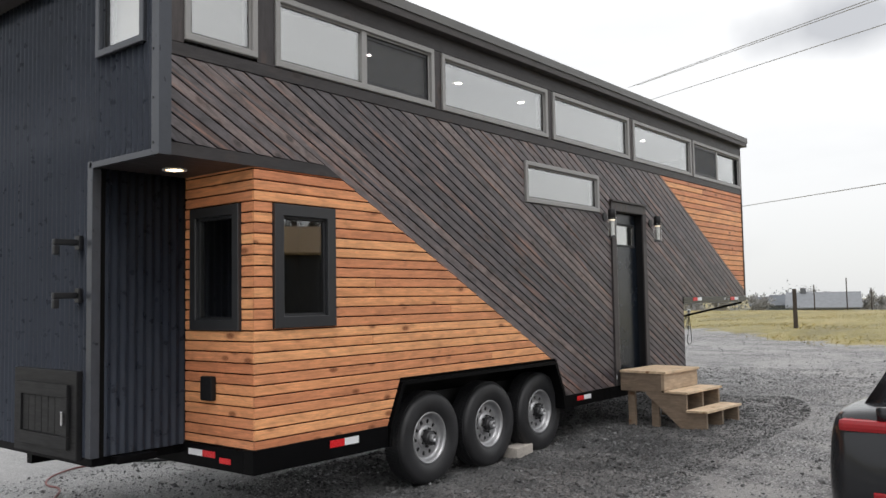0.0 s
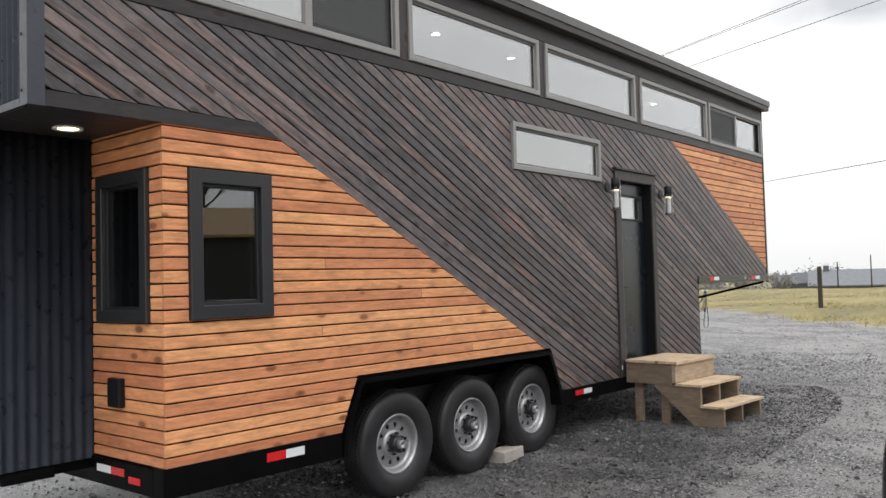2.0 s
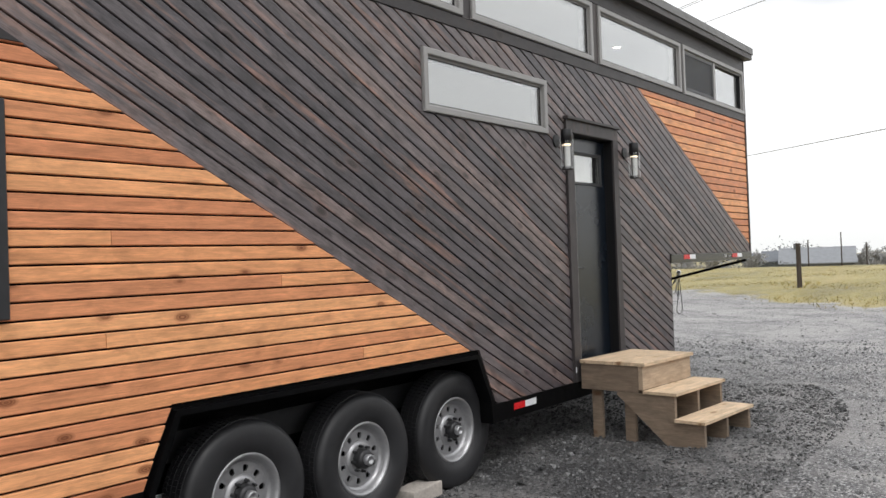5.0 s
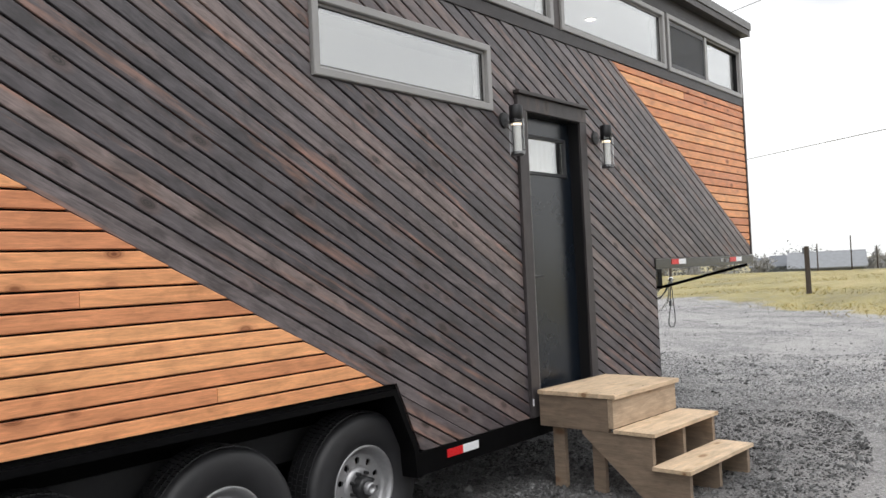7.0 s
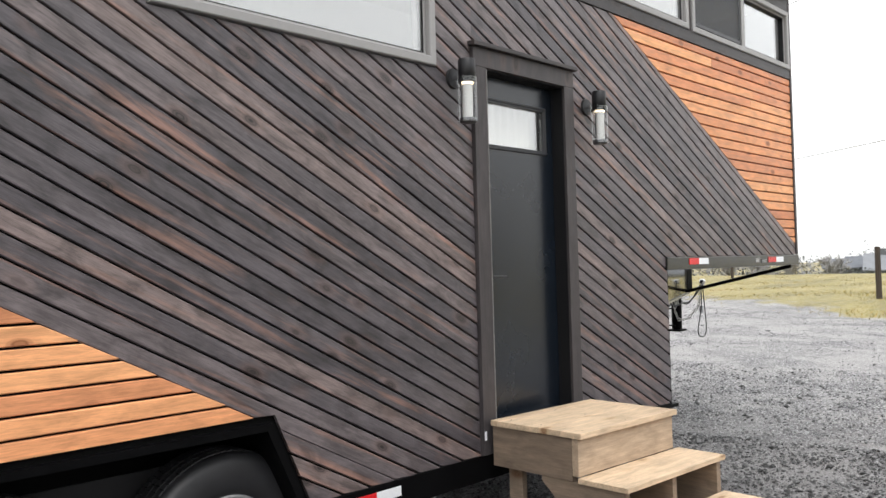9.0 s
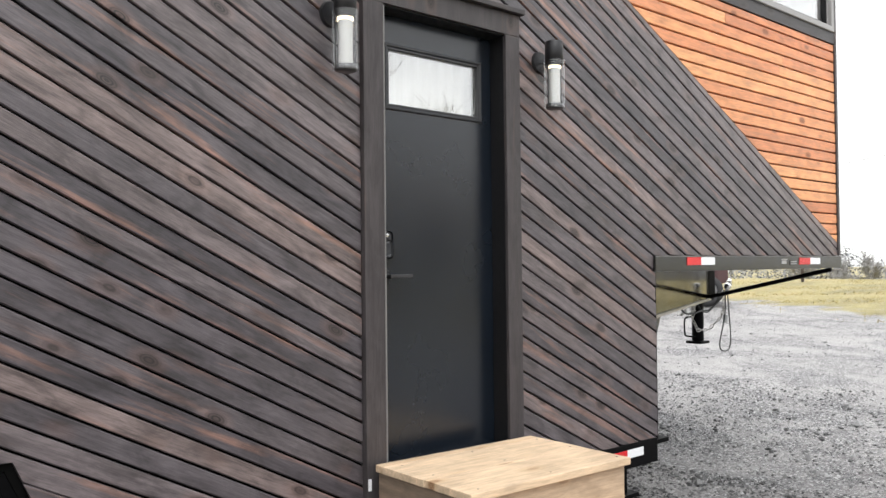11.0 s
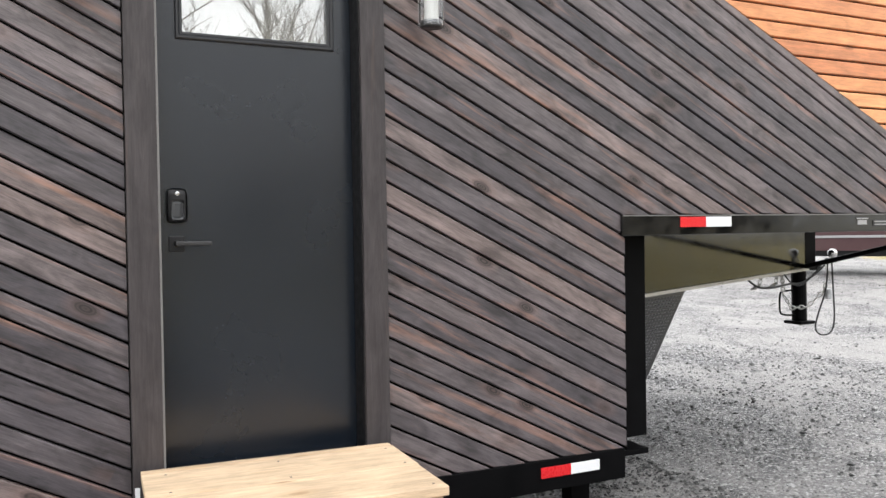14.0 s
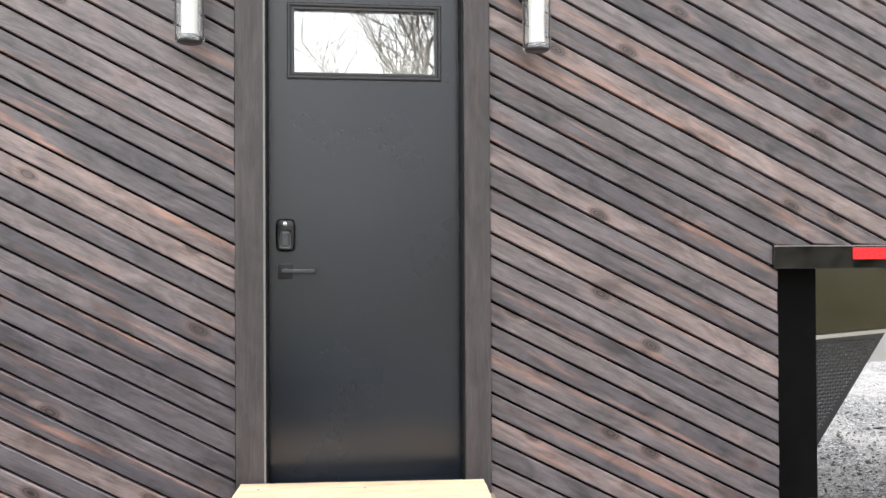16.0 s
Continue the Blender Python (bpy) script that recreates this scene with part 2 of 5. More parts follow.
M_steel = plain("black_steel", (0.003, 0.003, 0.0034), 0.45, 0.0, 0.25, 14, spec=0.06)
M_rail = plain("scuffed_black_rail", (0.006, 0.006, 0.006), 0.17, 0.0, 0.8, 9, 0.0005, 0.10, spec=0.6)
# Pale grey for the rail's painted edge highlight and the jamb strip.
M_edge = plain("pale_grey_edge", (0.16, 0.155, 0.15), 0.5)
M_gloss = plain("gloss_black_steel", (0.008, 0.008, 0.007), 0.10, 0.0, 0.2, 6, 0.0, 0.04)
M_flange = plain("bare_flange", (0.42, 0.41, 0.38), 0.35, 0.6, 0.15, 20)
M_red = plain("red_reflector", (0.60, 0.015, 0.02), 0.3, 0.0, 0.12, 200)
M_white = plain("white_reflector", (0.74, 0.75, 0.77), 0.35, 0.0, 0.05, 200)
M_tyre = plain("tyre_rubber", (0.019, 0.019, 0.021), 0.50, 0.0, 0.35, 25, 0.0008)
M_rim = plain("silver_rim", (0.40, 0.40, 0.41), 0.42, 0.7, 0.14, 40)
M_hub = plain("dark_hub", (0.045, 0.045, 0.047), 0.4, 0.5, 0.3, 40)
M_chrome = plain("chrome", (0.66, 0.66, 0.67), 0.16, 1.0, 0.05, 30, 0.0, 0.05)
M_zinc = plain("zinc_chain", (0.55, 0.54, 0.52), 0.35, 0.9, 0.15, 60)
M_rubber = plain("black_cable", (0.012, 0.012, 0.013), 0.5)
M_cord = plain("red_cord", (0.30, 0.13, 0.12), 0.6)
M_lockface = plain("dark_glass_keypad", (0.05, 0.052, 0.056), 0.08, 0.0, 0.05)
M_lamp = plain("black_lamp_metal", (0.014, 0.014, 0.016), 0.4, 0.3)
M_inner = plain("white_interior_paint", (0.80, 0.79, 0.77), 0.7, 0.0, 0.03, 8)
# Near black; on the room's added panels it stands in for missing light.
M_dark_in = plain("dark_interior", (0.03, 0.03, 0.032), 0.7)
M_block = plain("concrete_block", (0.44, 0.40, 0.36), 0.85, 0.0, 0.25, 45, 0.002)
M_car = plain("charcoal_car_paint", (0.022, 0.023, 0.026), 0.16, 0.3, 0.1, 300, 0.0, 0.04)
M_truck = plain("maroon_truck_paint", (0.085, 0.048, 0.050), 0.2, 0.2, 0.12, 200, 0.0, 0.05)
M_plastic = plain("black_plastic", (0.008, 0.008, 0.009), 0.5, spec=0.25)
# Wire grey is lightened to paint in the haze of distance.
M_wire = plain("power_line", (0.30, 0.30, 0.31), 0.7)
# Far bark: paler than the near bark, distance haze painted into the colour.
M_bark_haze = plain("haze_paled_bark", (0.30, 0.295, 0.29), 0.9, 0.0, 0.2, 4)
M_bark = plain("bare_bark", (0.075, 0.062, 0.052), 0.85, 0.0, 0.3, 12, 0.004)
M_barn = plain("grey_barn_boards", (0.115, 0.125, 0.14), 0.8, 0.0, 0.2, 3)
M_barn_roof = plain("pale_metal_roof", (0.19, 0.20, 0.215), 0.5, 0.0, 0.12, 2)
M_house = plain("white_house_boards", (0.12, 0.125, 0.135), 0.8, 0.0, 0.1, 3)
M_fabric = plain("white_cloth", (0.70, 0.69, 0.66), 0.9, 0.0, 0.06, 60)
# Far shrubs, greyed like the far bark: haze put into the colour.
M_shrub_far = plain("haze_greyed_shrub", (0.13, 0.14, 0.13), 0.95, 0.0, 0.3, 4, spec=0.1)
M_shrub = plain("dark_shrub", (0.045, 0.05, 0.038), 0.9, 0.0, 0.35, 6)


def glass(name, gloss, tint=(0.96, 0.97, 0.97)):
    """Coated pane: part mirror, part clear."""
    m, n, l, b = node_mat(name)
    n.remove(b)
    out = [x for x in n if x.type == "OUTPUT_MATERIAL"][0]
    tr, gl = n.new("ShaderNodeBsdfTransparent"), n.new("ShaderNodeBsdfGlossy")
    tr.inputs["Color"].default_value = (*tint, 1)
    gl.inputs["Roughness"].default_value = 0.01
    gl.inputs["Color"].default_value = (0.97, 0.98, 0.98, 1)
    lw = n.new("ShaderNodeLayerWeight")
    lw.inputs["Blend"].default_value = 0.5
    fr = n.new("ShaderNodeMath")
    fr.operation = "POWER"
    fr.inputs[1].default_value = 4.0
    l.new(lw.outputs["Facing"], fr.inputs[0])
    add = n.new("ShaderNodeMath")
    add.use_clamp = True
    add.inputs[1].default_value = gloss
    l.new(fr.outputs[0], add.inputs[0])
    mx = n.new("ShaderNodeMixShader")
    l.new(add.outputs[0], mx.inputs[0])
    l.new(tr.outputs[0], mx.inputs[1])
    l.new(gl.outputs[0], mx.inputs[2])
    l.new(mx.outputs[0], out.inputs["Surface"])
    return m


M_glass = glass("coated_glass", 0.27, (0.92, 0.92, 0.91))
M_glass_low = glass("dark_window_glass", 0.13, (0.70, 0.72, 0.73))
M_lampglass = glass("lamp_glass", 0.07)


def emit(name, color, strength):
    m, n, l, b = node_mat(name)
    b.inputs["Base Color"].default_value = (*color, 1)
    b.inputs["Emission Color"].default_value = (*color, 1)
    b.inputs["Emission Strength"].default_value = strength
    return m


M_bulb = emit("warm_led", (1.0, 0.82, 0.58), 2.2)
M_downlight = emit("white_led", (1.0, 0.93, 0.82), 45.0)


def edge_x(y):
    """The border between gravel and grass."""
    return 11.2 + 0.72 * y if y > -2 else 9.76 + 0.3 * (y + 2)


def ground_z(x, y):
    base = float(np.interp(x, [-400, -3.4, -1.6, -0.4, 2, 5, 17, 32, 38, 60, 110, 500], [0, 0, 0.03, 0.10, 0.14, 0.22, 0.60, 0.74, 0.74, -0.8, -4, -4]))
    return base + 0.05 * min(max((0.4 - y) / 1.5, 0), 1) * min(max((12 - x) / 7, 0), 1)


def ground_material():
    m, n, l, b = node_mat("gravel_and_grass")
    v = coords(n, l)
    # gravel: stones at two sizes, pale dusty patches, dark moist ones with trailer shade painted in
    vo = n.new("ShaderNodeTexVoronoi")
    vo.inputs["Scale"].default_value = 62
    l.new(v, vo.inputs["Vector"])
    vo2 = n.new("ShaderNodeTexVoronoi")
    vo2.inputs["Scale"].default_value = 150
    l.new(v, vo2.inputs["Vector"])
    sep = n.new("ShaderNodeSeparateColor")
    l.new(vo.outputs["Color"], sep.inputs[0])
    stone = ramp(n, l, sep.outputs[0], [(0.0, (0.03, 0.03, 0.032)), (0.4, (0.13, 0.13, 0.135)), (0.75, (0.34, 0.335, 0.33)), (1.0, (0.72, 0.71, 0.70))])
    gap = ramp(n, l, vo.outputs["Distance"], [(0.3, (1, 1, 1)), (0.75, (0.45, 0.45, 0.46))])
    stone = mix(n, l, 1.0, stone, gap, "MULTIPLY")
    patches = noise_node(n, l, coords(n, l, (1.1, 0.6, 1), (0, 0, 12)), 1.3, 9, 0.68, 0.5)
    dusty = mix(n, l, 0.72, stone, (0.385, 0.37, 0.36))
    pf = ramp(n, l, patches, [(0.40, (0, 0, 0)), (0.58, (1, 1, 1))])
    gravel = mix(n, l, pf, stone, dusty)
    # moist gravel about the trailer; the trailer's shade is painted in as well
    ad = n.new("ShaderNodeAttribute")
    ad.attribute_name = "damp_shade"
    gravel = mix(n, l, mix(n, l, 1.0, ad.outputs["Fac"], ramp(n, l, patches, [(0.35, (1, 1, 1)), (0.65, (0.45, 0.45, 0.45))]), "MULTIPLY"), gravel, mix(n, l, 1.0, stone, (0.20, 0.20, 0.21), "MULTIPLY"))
    ap = n.new("ShaderNodeAttribute")
    ap.attribute_name = "pale"
    gravel = mix(n, l, mix(n, l, ap.outputs["Fac"], 0.0, ramp(n, l, patches, [(0.3, (0.5, 0.5, 0.5)), (0.5, (0.95, 0.95, 0.95))])), gravel, mix(n, l, 0.25, (0.46, 0.455, 0.45), stone))
    # grass: yellow green with straw and darker tufts
    g1 = noise_node(n, l, coords(n, l, (0.35, 0.9, 1)), 0.8, 6, 0.6)
    grass = ramp(n, l, g1, [(0.3, (0.18, 0.15, 0.045)), (0.5, (0.30, 0.25, 0.075)), (0.7, (0.42, 0.32, 0.14))])
    g2 = noise_node(n, l, v, 9, 5, 0.7)
    grass = mix(n, l, 1.0, grass, ramp(n, l, g2, [(0.3, (0.6, 0.6, 0.55)), (0.65, (1.15, 1.15, 1.1))]), "MULTIPLY")
    # border between them, worn and uneven
    at = n.new("ShaderNodeAttribute")
    at.attribute_name = "grass"
    wob = noise_node(n, l, v, 0.7, 5, 0.6)
    s = n.new("ShaderNodeMath")
    s.operation = "MULTIPLY_ADD"
    s.inputs[1].default_value, s.inputs[2].default_value = 3.2, -1.6
    l.new(wob, s.inputs[0])
    a = n.new("ShaderNodeMath")
    l.new(at.outputs["Fac"], a.inputs[0])
    l.new(s.outputs[0], a.inputs[1])
    gf = ramp(n, l, a.outputs[0], [(0.25, (0, 0, 0)), (0.6, (1, 1, 1))])
    l.new(mix(n, l, gf, gravel, grass), b.inputs["Base Color"])
    b.inputs["Roughness"].default_value = 0.55
    h = mix(n, l, 0.35, vo.outputs["Distance"], vo2.outputs["Distance"])
    inv = n.new("ShaderNodeInvert")
    l.new(h, inv.inputs["Color"])
    bump(n, l, inv.outputs[0], 0.9, 0.02, b)
    return m


M_ground = ground_material()


def diamond_material():
    m, n, l, b = node_mat("black_tread_plate")
    b.inputs["Base Color"].default_value = (0.02, 0.02, 0.022, 1)
    b.inputs["Roughness"].default_value, b.inputs["Metallic"].default_value = 0.3, 0.4
    return m


M_tread = diamond_material()


# ---- mesh helpers ----
def mesh_of(bm, name, material, smooth=False):
    me = bpy.data.meshes.new(name)
    bmesh.ops.recalc_face_normals(bm, faces=bm.faces)
    if smooth:
        for f in bm.faces:
            f.smooth = True
    bm.to_mesh(me)
    bm.free()
    if material:
        me.materials.append(material)
    return me


def part(name, bm, material, parent=None, label="", smooth=False):
    ob = new(name, mesh_of(bm, name, material, smooth))
    if parent:
        ob.parent = parent
    if label:
        ob["label"] = label
    return ob


def thing(name, label, category, group="", kind="", at=None):
    ob = new(name)
    ob.empty_display_size = 0.2
    if at is not None:
        ob.matrix_world = at
    return tagged(ob, label, category, group, kind)


def box(x0, x1, y0, y1, z0, z1, bev=0.0, bm=None):
    bm = bm or bmesh.new()
    r = bmesh.ops.create_cube(bm, size=1)
    for v in r["verts"]:
        v.co = Vector(((x0 + x1) / 2 + v.co.x * (x1 - x0), (y0 + y1) / 2 + v.co.y * (y1 - y0), (z0 + z1) / 2 + v.co.z * (z1 - z0)))
    if bev:
        es = list({e for v in r["verts"] for e in v.link_edges})
        bmesh.ops.bevel(bm, geom=es, offset=bev, segments=2, affect="EDGES", profile=0.6)
    return bm


def tube(a, b, r, seg=12, r2=None, bm=None, caps=True):
    bm = bm or bmesh.new()
    a, b = Vector(a), Vector(b)
    d = b - a
    m = Matrix.Translation((a + b) / 2) @ d.to_track_quat("Z", "Y").to_matrix().to_4x4()
    bmesh.ops.create_cone(bm, cap_ends=caps, segments=seg, radius1=r, radius2=r if r2 is None else r2, depth=d.length, matrix=m)
    return bm


def lathe(profile, seg=40, bm=None, m=None):
    """Turns (radius, height) pairs about the z axis."""
    bm = bm or bmesh.new()
    rings = []
    for r, h in profile:
        rings.append([bm.verts.new((r * math.cos(2 * math.pi * i / seg), r * math.sin(2 * math.pi * i / seg), h)) for i in range(seg)])
    for a, b in zip(rings, rings[1:]):
        for i in range(seg):
            bm.faces.new((a[i], a[(i + 1) % seg], b[(i + 1) % seg], b[i]))
    if m is not None:
        bmesh.ops.transform(bm, matrix=m, verts=[v for r in rings for v in r])
    return bm


def ring(x0, x1, z0, z1, w, y0, y1, to=None, bev=0.004):
    """A mitred frame in one piece."""
    bm = bmesh.new()
    to = to or (lambda x, y, z: (x, y, z))
    def loop(d, y):
        return [bm.verts.new((a, y, b)) for a, b in ((x0 + d, z0 + d), (x1 - d, z0 + d), (x1 - d, z1 - d), (x0 + d, z1 - d))]
    loops = [loop(0, y1), loop(0, y0 + bev), loop(bev, y0), loop(w - bev, y0), loop(w, y0 + bev), loop(w, y1)]
    for a, b in zip(loops, loops[1:] + loops[:1]):
        for i in range(4):
            bm.faces.new((a[i], a[(i + 1) % 4], b[(i + 1) % 4], b[i]))
    for v in bm.verts:
        v.co = Vector(to(*v.co))
    return bm


def prism(poly, y0, y1, to=None, bm=None):
    """A slab from a polygon of (x, z) between y0 (front) and y1; to turns (x, y, z) into a place."""
    bm = bm or bmesh.new()
    to = to or (lambda x, y, z: (x, y, z))
    f = [bm.verts.new(to(x, y0, z)) for x, z in poly]
    k = [bm.verts.new(to(x, y1, z)) for x, z in poly]
    bm.faces.new(f)
    bm.faces.new(k[::-1])
    for i in range(len(poly)):
        j = (i + 1) % len(poly)
        bm.faces.new((f[i], f[j], k[j], k[i]))
    return bm


def cable(name, points, radius, material, parent=None, label="", cyclic=False):
    cu = bpy.data.curves.new(name, "CURVE")
    cu.dimensions, cu.bevel_depth, cu.bevel_resolution, cu.resolution_u = "3D", radius, 2, 6
    sp = cu.splines.new("NURBS")
    sp.points.add(len(points) - 1)
    for p, c in zip(sp.points, points):
        p.co = (*c, 1)
    sp.use_endpoint_u, sp.order_u, sp.use_cyclic_u = not cyclic, 3, cyclic
    tmp = bpy.data.objects.new(name, cu)
    me = bpy.data.meshes.new_from_object(tmp)
    bpy.data.objects.remove(tmp)
    me.materials.clear()
    me.materials.append(material)
    for f in me.polygons:
        f.use_smooth = True
    ob = new(name, me)
    if parent:
        ob.parent = parent
    if label:
        ob["label"] = label
    return ob


# ---- plane geometry for boards ----
def cut(poly, a, b, c):
    """The part of a convex polygon where a x + b z <= c."""
    out = []
    for i, p in enumerate(poly):
        q = poly[(i + 1) % len(poly)]
        dp, dq = a * p[0] + b * p[1] - c, a * q[0] + b * q[1] - c
        if dp <= 0:
            out.append(p)
        if (dp < 0 < dq) or (dq < 0 < dp):
            t = dp / (dp - dq)
            out.append((p[0] + t * (q[0] - p[0]), p[1] + t * (q[1] - p[1])))
    return out


def area(poly):
    return abs(sum(p[0] * q[1] - q[0] * p[1] for p, q in zip(poly, poly[1:] + poly[:1]))) / 2 if len(poly) > 2 else 0


def minus(polys, hole):
    """Convex polygons without a convex hole, which is given by half planes a x + b z <= c."""
    out = []
    for p in polys:
        rest = p
        for a, b, c in hole:
            rest = cut(rest, a, b, c)
        if area(rest) < 2e-5:
            out.append(p)
            continue
        rest = p
        for a, b, c in hole:
            o = cut(rest, -a, -b, -c)
            if area(o) > 2e-5:
                out.append(o)
            rest = cut(rest, a, b, c)
            if area(rest) < 2e-5:
                break
    return out


def rect(x0, x1, z0, z1):
    return [(-1, 0, -x0), (1, 0, x1), (0, -1, -z0), (0, 1, z1)]


def touching(p, q):
    for i in range(len(p)):
        a, b = Vector(p[i]), Vector(p[(i + 1) % len(p)])
        d = b - a
        if d.length < 1e-3:
            continue
        u = d.normalized()
        for j in range(len(q)):
            s, e = Vector(q[j]) - a, Vector(q[(j + 1) % len(q)]) - a
            if abs(u.x * s.y - u.y * s.x) < 1e-4 and abs(u.x * e.y - u.y * e.x) < 1e-4:
                lo, hi = sorted((s.dot(u), e.dot(u)))
                if min(hi, d.length) - max(lo, 0) > 0.004:
                    return True
    return False


def groups(polys):
    left, out = list(polys), []
    while left:
        g, grown = [left.pop()], True
        while grown:
            grown = False
            for p in left[:]:
                if any(touching(p, q) for q in g):
                    g.append(p)
                    left.remove(p)
                    grown = True
        out.append(g)
    return out


def board_mesh(polys, slope, q0, q1, y0, y1, to=None):
    """One board from convex pieces; its long edges are eased. q is z + slope * x."""
    bm = bmesh.new()
    to = to or (lambda x, y, z: (x, y, z))
    ease = 0.004
    for p in polys:
        f = []
        for x, z in p:
            q = z + slope * x
            z2 = z + min(max(q, q0 + ease), q1 - ease) - q
            f.append(bm.verts.new(to(x, y0, z2)))
        mid = [bm.verts.new(to(x, y0 + ease, z)) for x, z in p]
        k = [bm.verts.new(to(x, y1, z)) for x, z in p]
        bm.faces.new(f)
        for i in range(len(p)):
            j = (i + 1) % len(p)
            bm.faces.new((f[i], f[j], mid[j], mid[i]))
            bm.faces.new((mid[i], mid[j], k[j], k[i]))
    return bm


M_tan = plain("tan_metal_roof", (0.30, 0.20, 0.10), 0.6, 0.0, 0.1, 3)
# The woods' grey has the haze of distance painted into it.
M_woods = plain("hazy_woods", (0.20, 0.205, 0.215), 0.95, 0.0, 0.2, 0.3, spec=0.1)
M_soffit_led = emit("soffit_led", (1.0, 0.72, 0.40), 7.0)
# Lugs in a lighter grey than the tread plate.
M_treadlug = plain("pale_tread_lugs", (0.26, 0.26, 0.27), 0.35, 0.3, 0.2, 60)


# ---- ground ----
def damp_shade_at(x, y):
    """Moisture and painted-in shade on the gravel about and under the trailer, 0 to 1."""
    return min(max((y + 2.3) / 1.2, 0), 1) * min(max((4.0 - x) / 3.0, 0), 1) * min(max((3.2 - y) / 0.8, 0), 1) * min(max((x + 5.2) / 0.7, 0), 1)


def build_ground():
    xs = np.concatenate([np.linspace(-600, -40, 15), np.linspace(-30, -12, 10), np.arange(-11, 22, 0.3), np.linspace(23, 60, 38), np.linspace(65, 140, 16), np.linspace(170, 900, 12)])
    ys = np.concatenate([np.linspace(-700, -40, 12), np.linspace(-32, -10, 12), np.arange(-9, 14, 0.3), np.linspace(15, 50, 30), np.linspace(60, 700, 14)])
    bm = bmesh.new()
    lay = bm.verts.layers.float.new("grass")
    pal = bm.verts.layers.float.new("pale")
    dmp_shd = bm.verts.layers.float.new("damp_shade")
    grid = []
    for x in xs:
        row = []
        for y in ys:
            z = ground_z(x, y)
            if -11 < x < 60 and -9 < y < 50:
                z += 0.018 * noise.noise((x * 0.8, y * 0.8, 0)) + 0.012 * noise.noise((x * 2.3, y * 2.3, 4))
            if x > edge_x(y):
                z += 0.06 * noise.noise((x * 0.35, y * 0.35, 9))
            v = bm.verts.new((x, y, z))
            d = x - edge_x(y)
            if y < -12 or x < -14 or y > 40:
                d = 6.0
            v[lay] = min(max(d * 0.5, -3), 3)
            v[dmp_shd] = damp_shade_at(x, y)
            v[pal] = min(max((y - 0.7 - 0.9 * (x + 5)) * 1.3, 0), 1) if x < 0 else 0
            row.append(v)
        grid.append(row)
    for a, b in zip(grid, grid[1:]):
        for i in range(len(ys) - 1):
            bm.faces.new((a[i], b[i], b[i + 1], a[i + 1]))
    return tagged(part("ground", bm, M_ground, smooth=True), "grey gravel yard running out into a rough yellow-green field", "ground", kind="structure")


build_ground()

# ---- the house on its trailer ----
XR, XE, X_LOW = -6.20, 4.37, 1.905     # rear face, front face, end of the low part
X_CED, Y_CED = -5.46, 0.83             # corner of the cedar bay, depth of the rear nook
Y_BACK = 2.62
Z_LOW, Z_NECK, Z_NOOK = 0.60, 1.61, 2.60
Z_BELT0, Z_BELT1 = 3.245, 3.335
Z_TOP = 4.02
Q_L, Q_R, Q_AHEAD = 0.155, 3.882, 2.908                # lines z + slope x that bound the charred band
PITCH_D, PITCH_DR, PITCH_C, PITCH_CR = 0.0861, 0.0860, 0.07618, 0.07824
X_MEET = -0.16
house = thing("tiny_house_trailer", "tiny house on gooseneck trailer, clad in charred and cedar boards", "tiny house")

WINS_HIGH = [(-6.026, -5.433, 3.36, 3.865), (-5.27, -3.46, 3.34, 3.87), (-3.35, -1.55, 3.34, 3.865), (-1.445, 0.37, 3.34, 3.865), (0.48, 2.335, 3.335, 3.865), (2.395, 4.32, 3.33, 3.87)]
WIN_MID = (-2.01, -0.457, 2.614, 3.045)
WIN_LOW = (-5.295, -4.698, 1.441, 2.337)
DOOR_OUT = (-0.172, 0.762, 0.5, 2.768)
DOOR_IN = (-0.069, 0.665, 0.728, 2.664)
WELL = [(0, 1, 0.955), (-1, 0.44, 4.10 + 0.44 * 0.6), (1, 0.44, -1.34 + 0.44 * 0.6)]


def grow(r, d):
    return rect(r[0] - d, r[1] + d, r[2] - d, r[3] + d)


# front wall: black sheathing behind the boards, with its openings
wall_polys = [[(XR, Z_LOW), (XE, Z_LOW), (XE, Z_TOP), (XR, Z_TOP)]]
for h in [rect(-9, X_CED + 0.03, -1, Z_NOOK), rect(X_LOW, 9, -1, Z_NECK - 0.05), WELL, rect(DOOR_IN[0], DOOR_IN[1], 0, DOOR_IN[3]), grow(WIN_MID, -0.02), grow(WIN_LOW, -0.02)] + [grow(w, -0.02) for w in WINS_HIGH]:
    wall_polys = minus(wall_polys, h)
wall_polys.sort(key=lambda p: -area(p))
front_wall = part("front_wall", prism(wall_polys[0], 0.021, 0.12), M_backing, house, "side wall of charred diagonal boards and cedar boards")
for p in wall_polys[1:]:
    part("sheathing_panel", prism(p, 0.021, 0.12), M_backing, front_wall)


